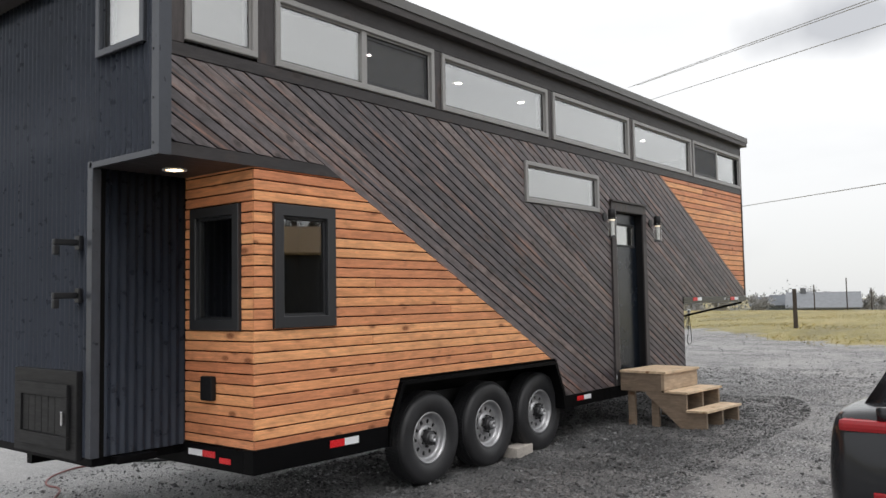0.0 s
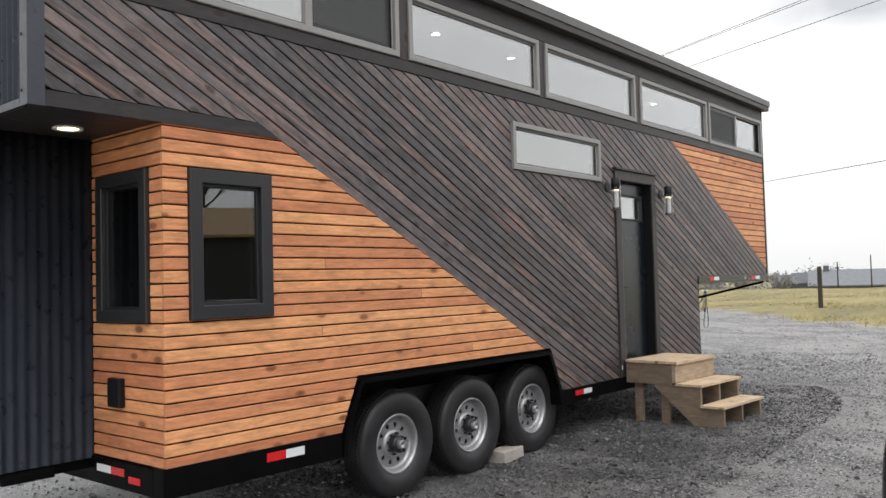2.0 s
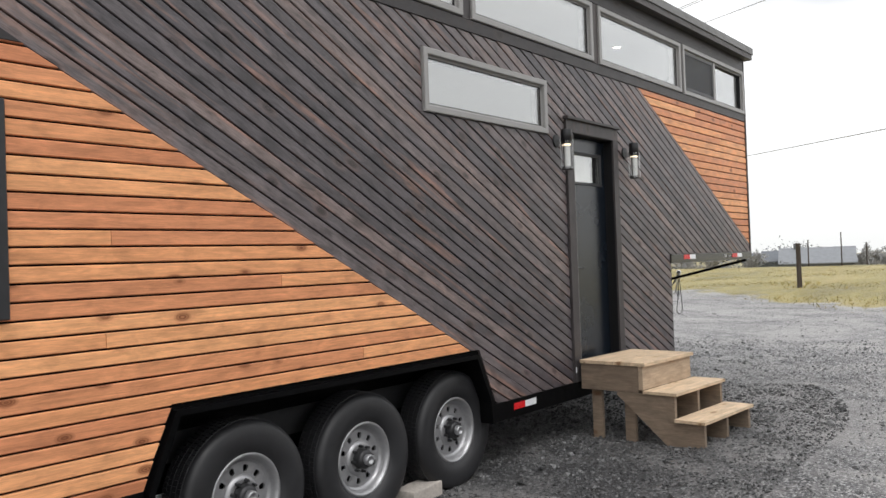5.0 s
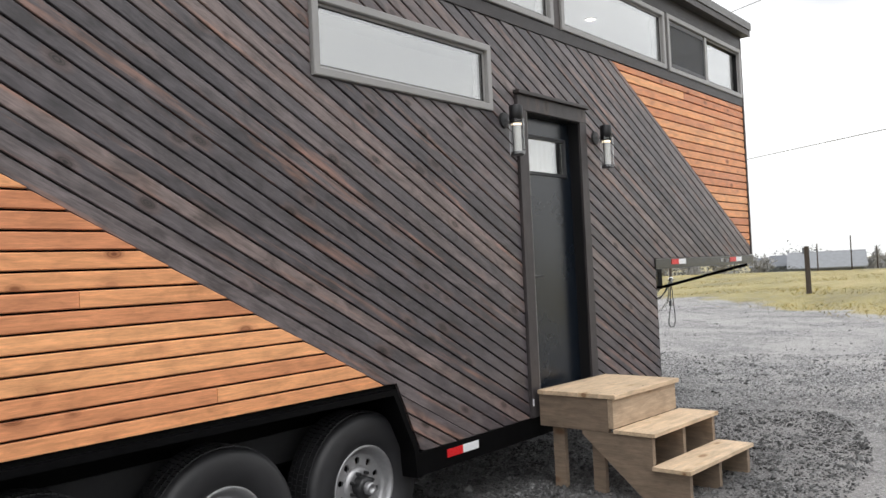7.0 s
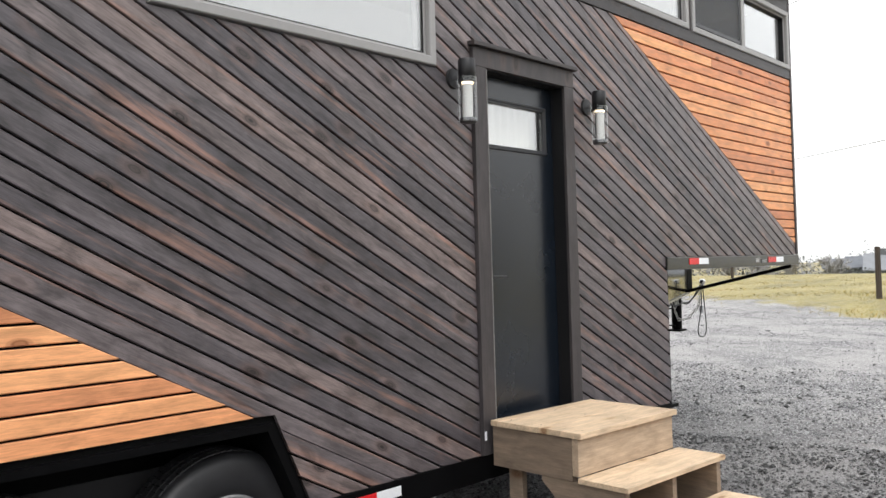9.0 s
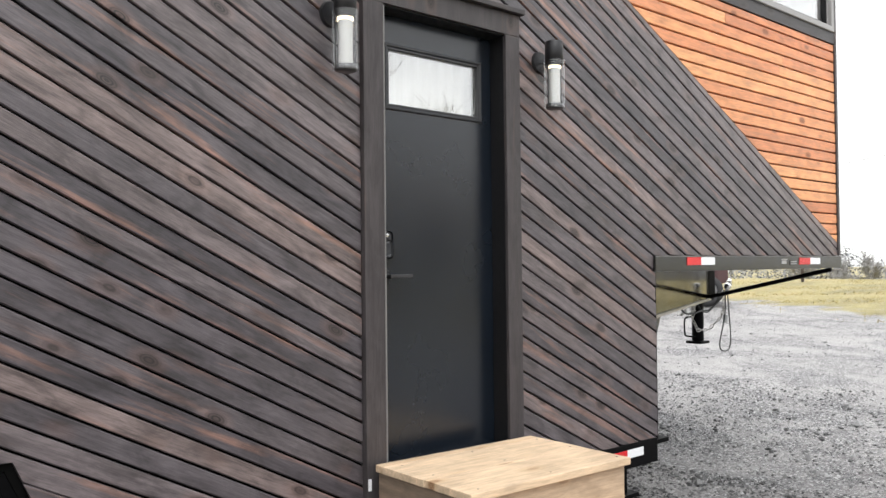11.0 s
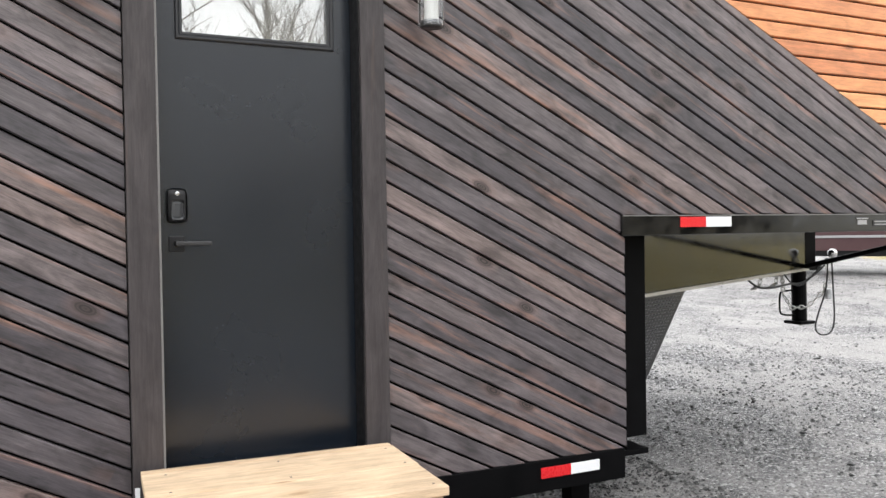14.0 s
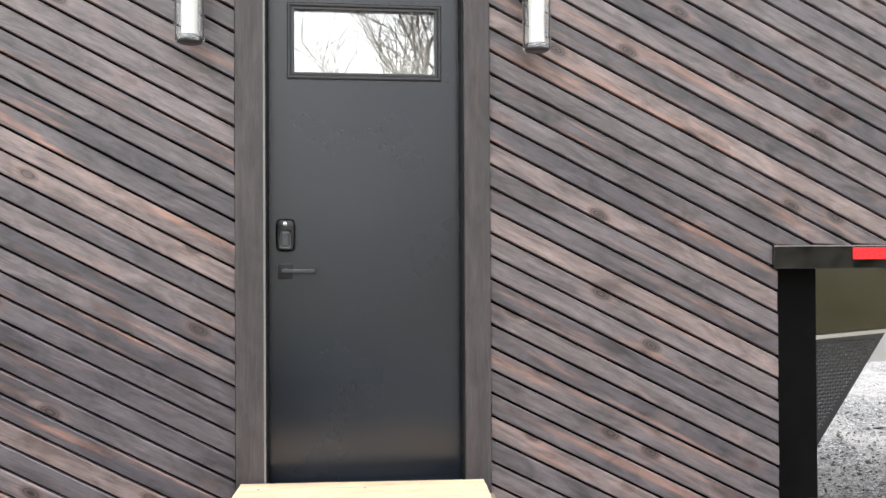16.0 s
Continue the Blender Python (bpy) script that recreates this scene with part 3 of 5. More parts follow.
def lay_boards(name, polys_of, lo, hi, pitch, slope, material, parent, y0=0.0, y1=0.019, to=None, gap=0.0095, split=0):
    """Boards side by side between the lines lo and hi of q; polys_of gives the pieces of a strip that remain."""
    n = int(math.ceil((hi - lo) / pitch))
    for i in range(n):
        q0, q1 = lo + i * pitch + gap / 2, min(lo + (i + 1) * pitch, hi) - gap / 2
        if q1 - q0 < 0.012:
            continue
        x0, x1 = -6.6, 4.6
        strip = [(x0, q0 - slope * x0), (x1, q0 - slope * x1), (x1, q1 - slope * x1), (x0, q1 - slope * x0)]
        for g in groups(polys_of(strip)):
            if sum(area(p) for p in g) < 4e-4:
                continue
            xs = [v[0] for p in g for v in p]
            rnd = random.random()
            cells = [g]
            if split and max(xs) - min(xs) > split and rnd < 0.35:
                xc = min(xs) + (0.25 + 0.5 * random.random()) * (max(xs) - min(xs))
                cells = [[c for c in (cut(p, 1, 0, xc - 0.0015) for p in g) if area(c) > 1e-5], [c for c in (cut(p, -1, 0, -xc - 0.0015) for p in g) if area(c) > 1e-5]]
            for c in cells:
                if c:
                    jit = random.uniform(-0.0012, 0.0012)
                    part(name, board_mesh(c, slope, q0, q1, y0 + jit, y1, to), material, parent)


def holes(polys, hs):
    for h in hs:
        polys = minus(polys, h)
    return [p for p in polys if area(p) > 2e-5]


def clip_to(strip, planes):
    for a, b, c in planes:
        strip = cut(strip, a, b, c)
    return [strip] if area(strip) > 2e-5 else []


WELL_OUT = [(0, 1, 0.985), (-1, 0.44, 4.125 + 0.44 * 0.6), (1, 0.44, -1.31 + 0.44 * 0.6)]
front_holes = [grow(WIN_MID, 0.006), rect(DOOR_OUT[0] - 0.004, DOOR_OUT[1] + 0.004, 0, DOOR_OUT[3] + 0.004), WELL_OUT, rect(X_LOW, 9, -1, Z_NECK + 0.004)]


def charred_main(strip):
    return holes(clip_to(strip, [(-1, 0, 6.125), (1, 0, X_MEET), (0, 1, Z_BELT0 - 0.004), (0, -1, -0.575)]), front_holes)


def charred_ahead(strip):
    return holes(clip_to(strip, [(-1, 0, -X_MEET), (1, 0, XE - 0.03), (EDGE_R, 1, Q_R), (0, 1, Z_BELT0 - 0.004), (0, -1, -0.575)]), front_holes)


def charred_tail(strip):
    return clip_to(strip, [(-1, 0, 6.125), (0, 1, Z_BELT0 - 0.004), (0, -1, -2.675)])


def charred_foot(strip):
    return holes(clip_to(strip, [(-1, 0, 1.60), (1, 0, X_MEET), (0, 1, 1.2), (0, -1, -0.575)]), [WELL_OUT])


def cedar_main(strip):
    return holes(clip_to(strip, [(-1, 0, -X_CED), (SLOPE, 1, Q_L - 0.004), (0, 1, 2.583), (0, -1, -0.612)]), [grow(WIN_LOW, 0.004), WELL_OUT, rect(-1.62, 0, 0, 0.97)])


def cedar_front(strip):
    return clip_to(strip, [(1, 0, XE - 0.03), (-EDGE_R, -1, -Q_R - 0.004), (0, 1, Z_BELT0 - 0.004)])


lay_boards("charred_board", charred_main, Q_L - 0.007, Q_L + 42 * PITCH_D, PITCH_D, SLOPE, M_char, front_wall)
lay_boards("charred_board", charred_ahead, Q_AHEAD - 36 * PITCH_DR, Q_AHEAD + 13 * PITCH_DR, PITCH_DR, SLOPE_R, M_char, front_wall)
lay_boards("charred_board", charred_tail, Q_L - 10 * PITCH_D, Q_L, PITCH_D, SLOPE, M_char, front_wall)
lay_boards("charred_board", charred_foot, Q_L - 6 * PITCH_D, Q_L, PITCH_D, SLOPE, M_char, front_wall)
lay_boards("cedar_board", cedar_main, 0.5925, 2.60, PITCH_C, 0.0, M_cedar, front_wall, split=1.6)
lay_boards("cedar_board", cedar_front, 1.6186, 3.245, PITCH_CR, 0.0, M_cedar, front_wall, split=1.8)

# plain charred trim: belts, frieze, uprights between the high windows, casings
part("trim_board", prism([(XR + 0.07, 2.586), ((Q_L - 2.586) / SLOPE - 0.004, 2.586), ((Q_L - 2.668) / SLOPE - 0.004, 2.668), (XR + 0.07, 2.668)], -0.005, 0.019), M_trim_h, front_wall)
trims = [(XR + 0.07, XE - 0.03, Z_BELT0, Z_BELT1 - 0.004), (XR + 0.07, XE - 0.03, 3.875, Z_TOP)]
for x0, x1, z0, z1 in trims:
    part("trim_board", box(x0, x1, -0.008, 0.019, z0, z1, 0.003), M_trim_h, front_wall, "charred flat trim board")
ups = [XR + 0.07] + [e for w in WINS_HIGH for e in (w[0], w[1])] + [XE - 0.03]
for i in range(0, len(ups), 2):
    part("trim_board", box(ups[i] + 0.002, ups[i + 1] - 0.002, -0.004, 0.019, Z_BELT1, 3.873, 0.002), M_trim_v, front_wall)
part("trim_board", box(XE - 0.028, XE + 0.006, -0.012, 0.05, Z_NECK + 0.003, Z_TOP, 0.003), M_trim_v, front_wall)

# windows in the side wall


def build_window(x0, x1, z0, z1, frame_mat, glass_mat, width, proud, to=None, split=None, label="", sash=None):
    to = to or (lambda x, y, z: (x, y, z))

    def bar(a, b, c, d, y0, y1, name, parent, mat=None):
        bm = box(a, b, y0, y1, c, d, 0.004)
        for v in bm.verts:
            v.co = Vector(to(*v.co))
        return part(name, bm, mat or frame_mat, parent)

    win = part("window", ring(x0, x1, z0, z1, width, -proud, 0.10, to, 0.005), frame_mat, house, label)
    # inner stop, stepped back from the outer frame
    s, w2 = 0.016, width + 0.0
    bm = ring(x0 + w2, x1 - w2, z0 + w2, z1 - w2, s, 0.006, 0.09, to, 0.002)
    part("glazing_bead", bm, frame_mat, win)
    # thin black ring added for the shadow line between frame and glass
    part("gasket", ring(x0 + w2 + s, x1 - w2 - s, z0 + w2 + s, z1 - w2 - s, 0.006, 0.010, 0.05, to, 0.001), M_plastic, win, "dark line standing in for the frame's shadow")
    spans = [(x0 + w2 + s, x1 - w2 - s)]
    if split:
        bar(split - 0.03, split + 0.03, z0 + w2, z1 - w2, -proud * 0.4, 0.07, "mullion", win)
        spans = [(x0 + w2 + s, split - 0.03), (split + 0.03, x1 - w2 - s)]
    for k, (a, b) in enumerate(spans):
        y = 0.014 if k == 0 or not split else 0.034
        pane = bar(a, b, z0 + w2 + s, z1 - w2 - s, y, y + 0.006, "pane", win, glass_mat)
        pane.visible_shadow = False
        if sash == k:
            bmf = ring(a, b, z0 + w2 + s, z1 - w2 - s, 0.03, y - 0.014, y - 0.002, to, 0.002)
            part("insect_screen_frame", bmf, M_frame_black, win)
            scr = bar(a + 0.03, b - 0.03, z0 + w2 + s + 0.03, z1 - w2 - s - 0.03, y - 0.010, y - 0.008, "insect_screen", win, M_screen)
            scr.visible_shadow = False
    return win


def screen_material():
    m, n, l, b = node_mat("insect_mesh")
    n.remove(b)
    out = [x for x in n if x.type == "OUTPUT_MATERIAL"][0]
    tr, df = n.new("ShaderNodeBsdfTransparent"), n.new("ShaderNodeBsdfDiffuse")
    df.inputs["Color"].default_value = (0.10, 0.102, 0.105, 1)
    mx = n.new("ShaderNodeMixShader")
    mx.inputs[0].default_value = 0.58
    l.new(tr.outputs[0], mx.inputs[1])
    l.new(df.outputs[0], mx.inputs[2])
    l.new(mx.outputs[0], out.inputs["Surface"])
    return m


M_screen = screen_material()
for i, w in enumerate(WINS_HIGH):
    build_window(*w, M_frame_grey, M_glass, 0.045, 0.022, split={1: -4.345, 5: 3.34}.get(i), sash={1: 1, 5: 0}.get(i), label="grey-framed clerestory window under the eave")
build_window(*WIN_MID, M_frame_grey, M_glass, 0.045, 0.024, label="long low grey-framed window above the door")
build_window(*WIN_LOW, M_frame_black, M_glass_low, 0.085, 0.028, label="tall black-framed window in the cedar boards")


def on_bay(x, y, z):
    """Side of the cedar bay: x runs back along +y, y out of the face."""
    return (X_CED + y, x, z)


def on_rear(x, y, z):
    return (XR + y, x, z)


build_window(0.147, 0.735, 1.432, 2.336, M_frame_black, M_glass_low, 0.075, 0.028, on_bay, label="tall black-framed window beside the rear nook")
build_window(0.153, 0.76, 3.34, 3.865, M_flash, M_glass, 0.05, 0.03, on_rear, label="dark-framed window in the corrugated rear wall")

# cedar side of the bay
bay_polys = [[(0.02, Z_LOW), (Y_CED, Z_LOW), (Y_CED, Z_NOOK), (0.02, Z_NOOK)]]
bay_polys = minus(bay_polys, rect(0.167, 0.715, 1.45, 2.316))
bm = bmesh.new()
for p in bay_polys:
    prism(p, 0.021, 0.12, on_bay, bm)
bay_wall = part("bay_wall", bm, M_backing, house)


def bay_side(strip):
    return holes(clip_to(strip, [(-1, 0, -0.0205), (1, 0, Y_CED - 0.004), (0, 1, 2.596), (0, -1, -0.612)]), [rect(0.143, 0.739, 1.428, 2.34)])


lay_boards("cedar_board", bay_side, 0.5925, 2.60, PITCH_C, 0.0, M_cedar_side, bay_wall, to=on_bay)
part("outlet_cover", box(X_CED - 0.045, X_CED, 0.437, 0.576, 0.923, 1.10, 0.012), M_plastic, house, "black weatherproof socket cover")


# corrugated rear wall and nook
def corrugated(u0, u1, z0, z1, to, pitch=0.068, depth=0.011, hole=None):
    bm = bmesh.new()
    n = int((u1 - u0) / pitch * 8)
    us = [u0 + (u1 - u0) * i / n for i in range(n + 1)]
    zs = sorted({z0, z1} | ({hole[2], hole[3]} if hole else set()))
    cols = [[bm.verts.new(to(u, depth * math.cos(2 * math.pi * u / pitch), z)) for z in zs] for u in us]
    for i in range(n):
        for j in range(len(zs) - 1):
            if hole and hole[0] < (us[i] + us[i + 1]) / 2 < hole[1] and hole[2] <= zs[j] < hole[3]:
                continue
            bm.faces.new((cols[i][j], cols[i + 1][j], cols[i + 1][j + 1], cols[i][j + 1]))
    bmesh.ops.solidify(bm, geom=bm.faces[:], thickness=0.002)
    return bm


bm = bmesh.new()
for p in minus([[(0.02, Z_NOOK), (Y_BACK, Z_NOOK), (Y_BACK, Z_TOP), (0.02, Z_TOP)]], rect(0.173, 0.74, 3.36, 3.845)) + [[(Y_CED, 0.58), (Y_BACK, 0.58), (Y_BACK, Z_NOOK), (Y_CED, Z_NOOK)]]:
    prism(p, 0.024, 0.12, on_rear, bm)
rear_wall = part("rear_wall", bm, M_backing, house, "rear wall of dark corrugated steel")
part("corrugated_sheet", corrugated(0.06, Y_BACK, Z_NOOK + 0.02, Z_TOP, on_rear, hole=(0.15, 0.765, 3.335, 3.87)), M_corr, rear_wall, smooth=True)
part("corrugated_sheet", corrugated(Y_CED + 0.03, Y_BACK, 0.585, Z_NOOK + 0.02, on_rear), M_corr, rear_wall, smooth=True)
nook = part("nook_wall", box(XR + 0.03, X_CED + 0.1, Y_CED + 0.02, Y_CED + 0.1, 0.585, Z_NOOK), M_backing, house)
part("corrugated_sheet", corrugated(XR + 0.05, X_CED - 0.002, 0.585, Z_NOOK, lambda x, y, z: (x, Y_CED + y, z), depth=0.009), M_corr, nook, smooth=True)
part("soffit", box(XR + 0.02, X_CED + 0.02, 0.022, Y_CED + 0.02, Z_NOOK - 0.012, Z_NOOK + 0.02), M_trim_h, house, "dark soffit over the rear nook")
for nm, b in (("corner_flashing", (XR - 0.012, XR + 0.075, -0.014, 0.022, Z_NOOK - 0.02, Z_TOP)), ("corner_flashing", (XR - 0.014, XR - 0.003, -0.012, 0.075, Z_NOOK - 0.02, Z_TOP)),
              ("drip_flashing", (XR - 0.014, XR + 0.02, 0.0755, Y_CED + 0.02, Z_NOOK - 0.02, Z_NOOK + 0.022)), ("corner_flashing", (XR - 0.014, XR - 0.003, Y_CED - 0.012, Y_CED + 0.045, 0.585, Z_NOOK + 0.03)),
              ("corner_flashing", (XR - 0.014, XR + 0.05, Y_CED - 0.024, Y_CED - 0.012, 0.585, Z_NOOK - 0.021))):
    part(nm, box(*b, 0.002), M_flash, rear_wall)
for z in (2.66, 2.95, 3.27, 3.6):
    part("screw", lathe([(0.0, 0.006), (0.008, 0.005), (0.009, 0.0)], 10, m=pose(XR - 0.014, 0.055, z, 0, -90, 0)), M_hub, rear_wall)

# storage hatch with its boards and latch on the rear wall
hatch = part("storage_hatch", box(XR - 0.05, XR + 0.0, 0.93, 1.87, 0.565, 1.175, 0.006), M_hatch, house, "charred storage hatch low on the rear wall")
for a, b, c, d in ((1.02, 1.80, 0.99, 1.08), (1.02, 1.80, 0.63, 0.72), (1.02, 1.11, 0.721, 0.989), (1.71, 1.80, 0.721, 0.989)):
    part("hatch_frame", box(XR - 0.075, XR - 0.051, a, b, c, d, 0.003), M_hatch, hatch)
for i in range(6):
    part("hatch_board", box(XR - 0.062, XR - 0.051, 1.113 + i * 0.0995, 1.113 + (i + 1) * 0.0995 - 0.006, 0.723, 0.987, 0.002), M_hatch, hatch)
part("latch", box(XR - 0.10, XR - 0.076, 1.04, 1.06, 0.80, 0.90, 0.006), M_chrome, hatch, "chrome latch")

# roof
roof = part("roof", box(XR - 0.16, XE + 0.065, -0.10, Y_BACK + 0.12, 4.02, 4.155, 0.006), M_trim_h, house, "low-pitched roof with a dark fascia")
part("drip_edge", box(XR - 0.17, XE + 0.075, -0.112, -0.101, 4.085, 4.168, 0.003), M_roof, roof, "thin grey metal drip edge")
part("drip_edge", box(XR - 0.172, XR - 0.161, -0.10, Y_BACK + 0.12, 4.085, 4.168, 0.003), M_roof, roof)
part("drip_edge", box(XE + 0.066, XE + 0.077, -0.10, Y_BACK + 0.12, 4.085, 4.168, 0.003), M_roof, roof)
part("roof_sheet", box(XR - 0.17, XE + 0.075, -0.10, Y_BACK + 0.125, 4.157, 4.172, 0.003), M_roof, roof)

# closing walls, floor and the pale room inside
part("far_wall", box(XR + 0.03, X_LOW, Y_BACK, Y_BACK + 0.1, 0.58, Z_NECK), M_corr, house)
part("far_wall", box(XR + 0.03, XE, Y_BACK, Y_BACK + 0.1, Z_NECK + 0.001, 4.02), M_corr, house)
part("nose_wall", box(XE - 0.06, XE, 0.13, Y_BACK - 0.001, Z_NECK, 4.02), M_corr, house)
part("low_end_wall", box(X_LOW - 0.08, X_LOW - 0.002, 0.121, Y_BACK - 0.001, 0.58, Z_NECK - 0.1), M_backing, house)
part("room_lining", box(XR + 0.14, XE - 0.07, 2.50, 2.60, 0.80, 4.0), M_inner, house, "white room lining")
part("room_ceiling", box(XR + 0.14, XE - 0.07, 0.13, 2.49, 3.93, 4.01), M_inner, house)
part("room_end", box(XR + 0.125, XR + 0.139, 0.13, 2.49, 2.62, 3.92), M_inner, house)
part("loft_floor", box(XR + 0.14, -3.9, 0.13, 2.49, 2.63, 2.70), M_inner, house)
part("loft_floor", box(2.0, XE - 0.07, 0.13, 2.49, Z_NECK + 0.02, Z_NECK + 0.1), M_inner, house)
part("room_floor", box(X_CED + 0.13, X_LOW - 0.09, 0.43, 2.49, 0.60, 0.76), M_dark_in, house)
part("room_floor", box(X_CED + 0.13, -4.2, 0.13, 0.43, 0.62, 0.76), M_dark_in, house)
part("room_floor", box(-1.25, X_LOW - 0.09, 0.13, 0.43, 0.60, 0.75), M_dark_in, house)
# Added dark panels that stand in for the unlit room behind the low window.
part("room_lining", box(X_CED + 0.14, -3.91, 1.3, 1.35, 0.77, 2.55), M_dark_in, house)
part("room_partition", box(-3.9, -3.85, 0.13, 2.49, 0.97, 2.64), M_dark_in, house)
for x, y in ((-5.74, 1.30), (-3.61, 0.66), (-2.24, 0.66), (-1.05, 0.66), (2.20, 0.66)):
    dl = thing("ceiling_downlight", "small round white recessed downlight, lit", "downlight", "downlights in the ceiling", at=pose(x, y, 3.925))
    part("trim_ring", lathe([(0.06, 0.004), (0.06, -0.006), (0.036, -0.004), (0.036, 0.004)], 24), M_inner, dl)
    part("lens", lathe([(0.0, -0.002), (0.036, -0.002), (0.036, 0.003)], 24), M_downlight, dl)

# door
def panel_with_light(x0, x1, z0, z1, h, y0, y1):
    """A slab with one rectangular opening."""
    bm = bmesh.new()

    def loop(a, b, c, e, y):
        return [bm.verts.new(p) for p in ((a, y, c), (b, y, c), (b, y, e), (a, y, e))]

    loops = [loop(x0, x1, z0, z1, y0), loop(h[0], h[1], h[2], h[3], y0), loop(h[0], h[1], h[2], h[3], y1), loop(x0, x1, z0, z1, y1)]
    for p, q in zip(loops, loops[1:] + loops[:1]):
        for i in range(4):
            bm.faces.new((p[i], p[(i + 1) % 4], q[(i + 1) % 4], q[i]))
    return bm


bm = bmesh.new()
o, d = DOOR_OUT, DOOR_IN
for a, b, z0, z1 in ((o[0], d[0], 0.575, d[3]), (d[1], o[1], 0.575, d[3]), (o[0], o[1], d[3], o[3])):
    box(a, b, -0.022, 0.02, z0, z1, 0.003, bm)
casing = part("door_casing", bm, M_trim_v, house, "charred door casing with a thin cap")
part("casing_cap", box(o[0] - 0.02, o[1] + 0.015, -0.05, 0.02, o[3] + 0.001, o[3] + 0.026, 0.004), M_trim_h, casing)
bm = bmesh.new()
for a, b, z0, z1 in ((d[0] - 0.003, d[0] + 0.006, d[2] - 0.03, d[3]), (d[1] - 0.004, d[1] + 0.003, d[2] - 0.03, d[3]), (d[0], d[1], d[3] - 0.006, d[3] + 0.003), (d[0], d[1], d[2] - 0.03, d[2] - 0.012)):
    box(a, b, -0.006, 0.14, z0, z1, 0.0, bm)
part("jamb", bm, M_plastic, casing)
part("jamb_strip", box(d[0] - 0.0025, d[0] + 0.004, -0.024, -0.0065, 0.6, d[3] - 0.01), M_edge, casing, "thin grey edge strip")
part("white_tag", box(d[0] - 0.098, d[0] - 0.082, -0.0245, -0.0225, 0.655, 0.702), M_white, casing, "small white sticker")
YD = 0.078
gx0, gx1, gz0, gz1 = 0.008, 0.591, 2.244, 2.532
bm = panel_with_light(d[0] + 0.008, d[1] - 0.006, d[2] - 0.01, d[3] - 0.01, (gx0 + 0.02, gx1 - 0.02, gz0 + 0.02, gz1 - 0.02), YD, YD + 0.044)
door = part("door", bm, M_door, house, "plain black door with a small window at the top, shut")
part("light_frame", ring(gx0, gx1, gz0, gz1, 0.014, YD - 0.010, YD + 0.03), M_frame_black, door)
part("light_bead", ring(gx0 + 0.0145, gx1 - 0.0145, gz0 + 0.0145, gz1 - 0.0145, 0.011, YD - 0.005, YD + 0.03, bev=0.002), M_frame_black, door)
pn = part("door_pane", box(gx0 + 0.026, gx1 - 0.026, YD + 0.012, YD + 0.018, gz0 + 0.026, gz1 - 0.026), M_glass, door)
pn.visible_shadow = False
# pleated pale blind behind the door's pane
bm = bmesh.new()
n = 36
pts = [(gx0 + (gx1 - gx0) * i / n, YD + 0.10 + 0.012 * math.sin(i * 1.45)) for i in range(n + 1)]
lo = [bm.verts.new((x, y, gz0 - 0.02)) for x, y in pts]
hi = [bm.verts.new((x, y, gz1 + 0.02)) for x, y in pts]
for i in range(n):
    bm.faces.new((lo[i], lo[i + 1], hi[i + 1], hi[i]))
part("blind", bm, M_fabric, door, "pale pleated blind", True)
part("lock_plate", box(-0.034, 0.036, YD - 0.022, YD, 1.594, 1.716, 0.022), M_lamp, door, "oval black keypad lock")
part("lock_face", box(-0.022, 0.024, YD - 0.026, YD - 0.021, 1.604, 1.676, 0.014), M_lockface, door, "glossy keypad face")
part("lock_knob", lathe([(0.0, 0.004), (0.008, 0.003), (0.009, 0.0)], 14, m=pose(0.001, YD - 0.022, 1.697, 90, 0, 0)), M_chrome, door)
part("handle_rose", box(-0.028, 0.026, YD - 0.008, YD, 1.492, 1.548, 0.004), M_lamp, door)
bm = tube((-0.001, YD, 1.521), (-0.001, YD - 0.055, 1.521), 0.011)
box(-0.011, 0.112, YD - 0.062, YD - 0.046, 1.513, 1.529, 0.004, bm)
part("lever_handle", bm, M_hub, door, "slim dark lever handle")


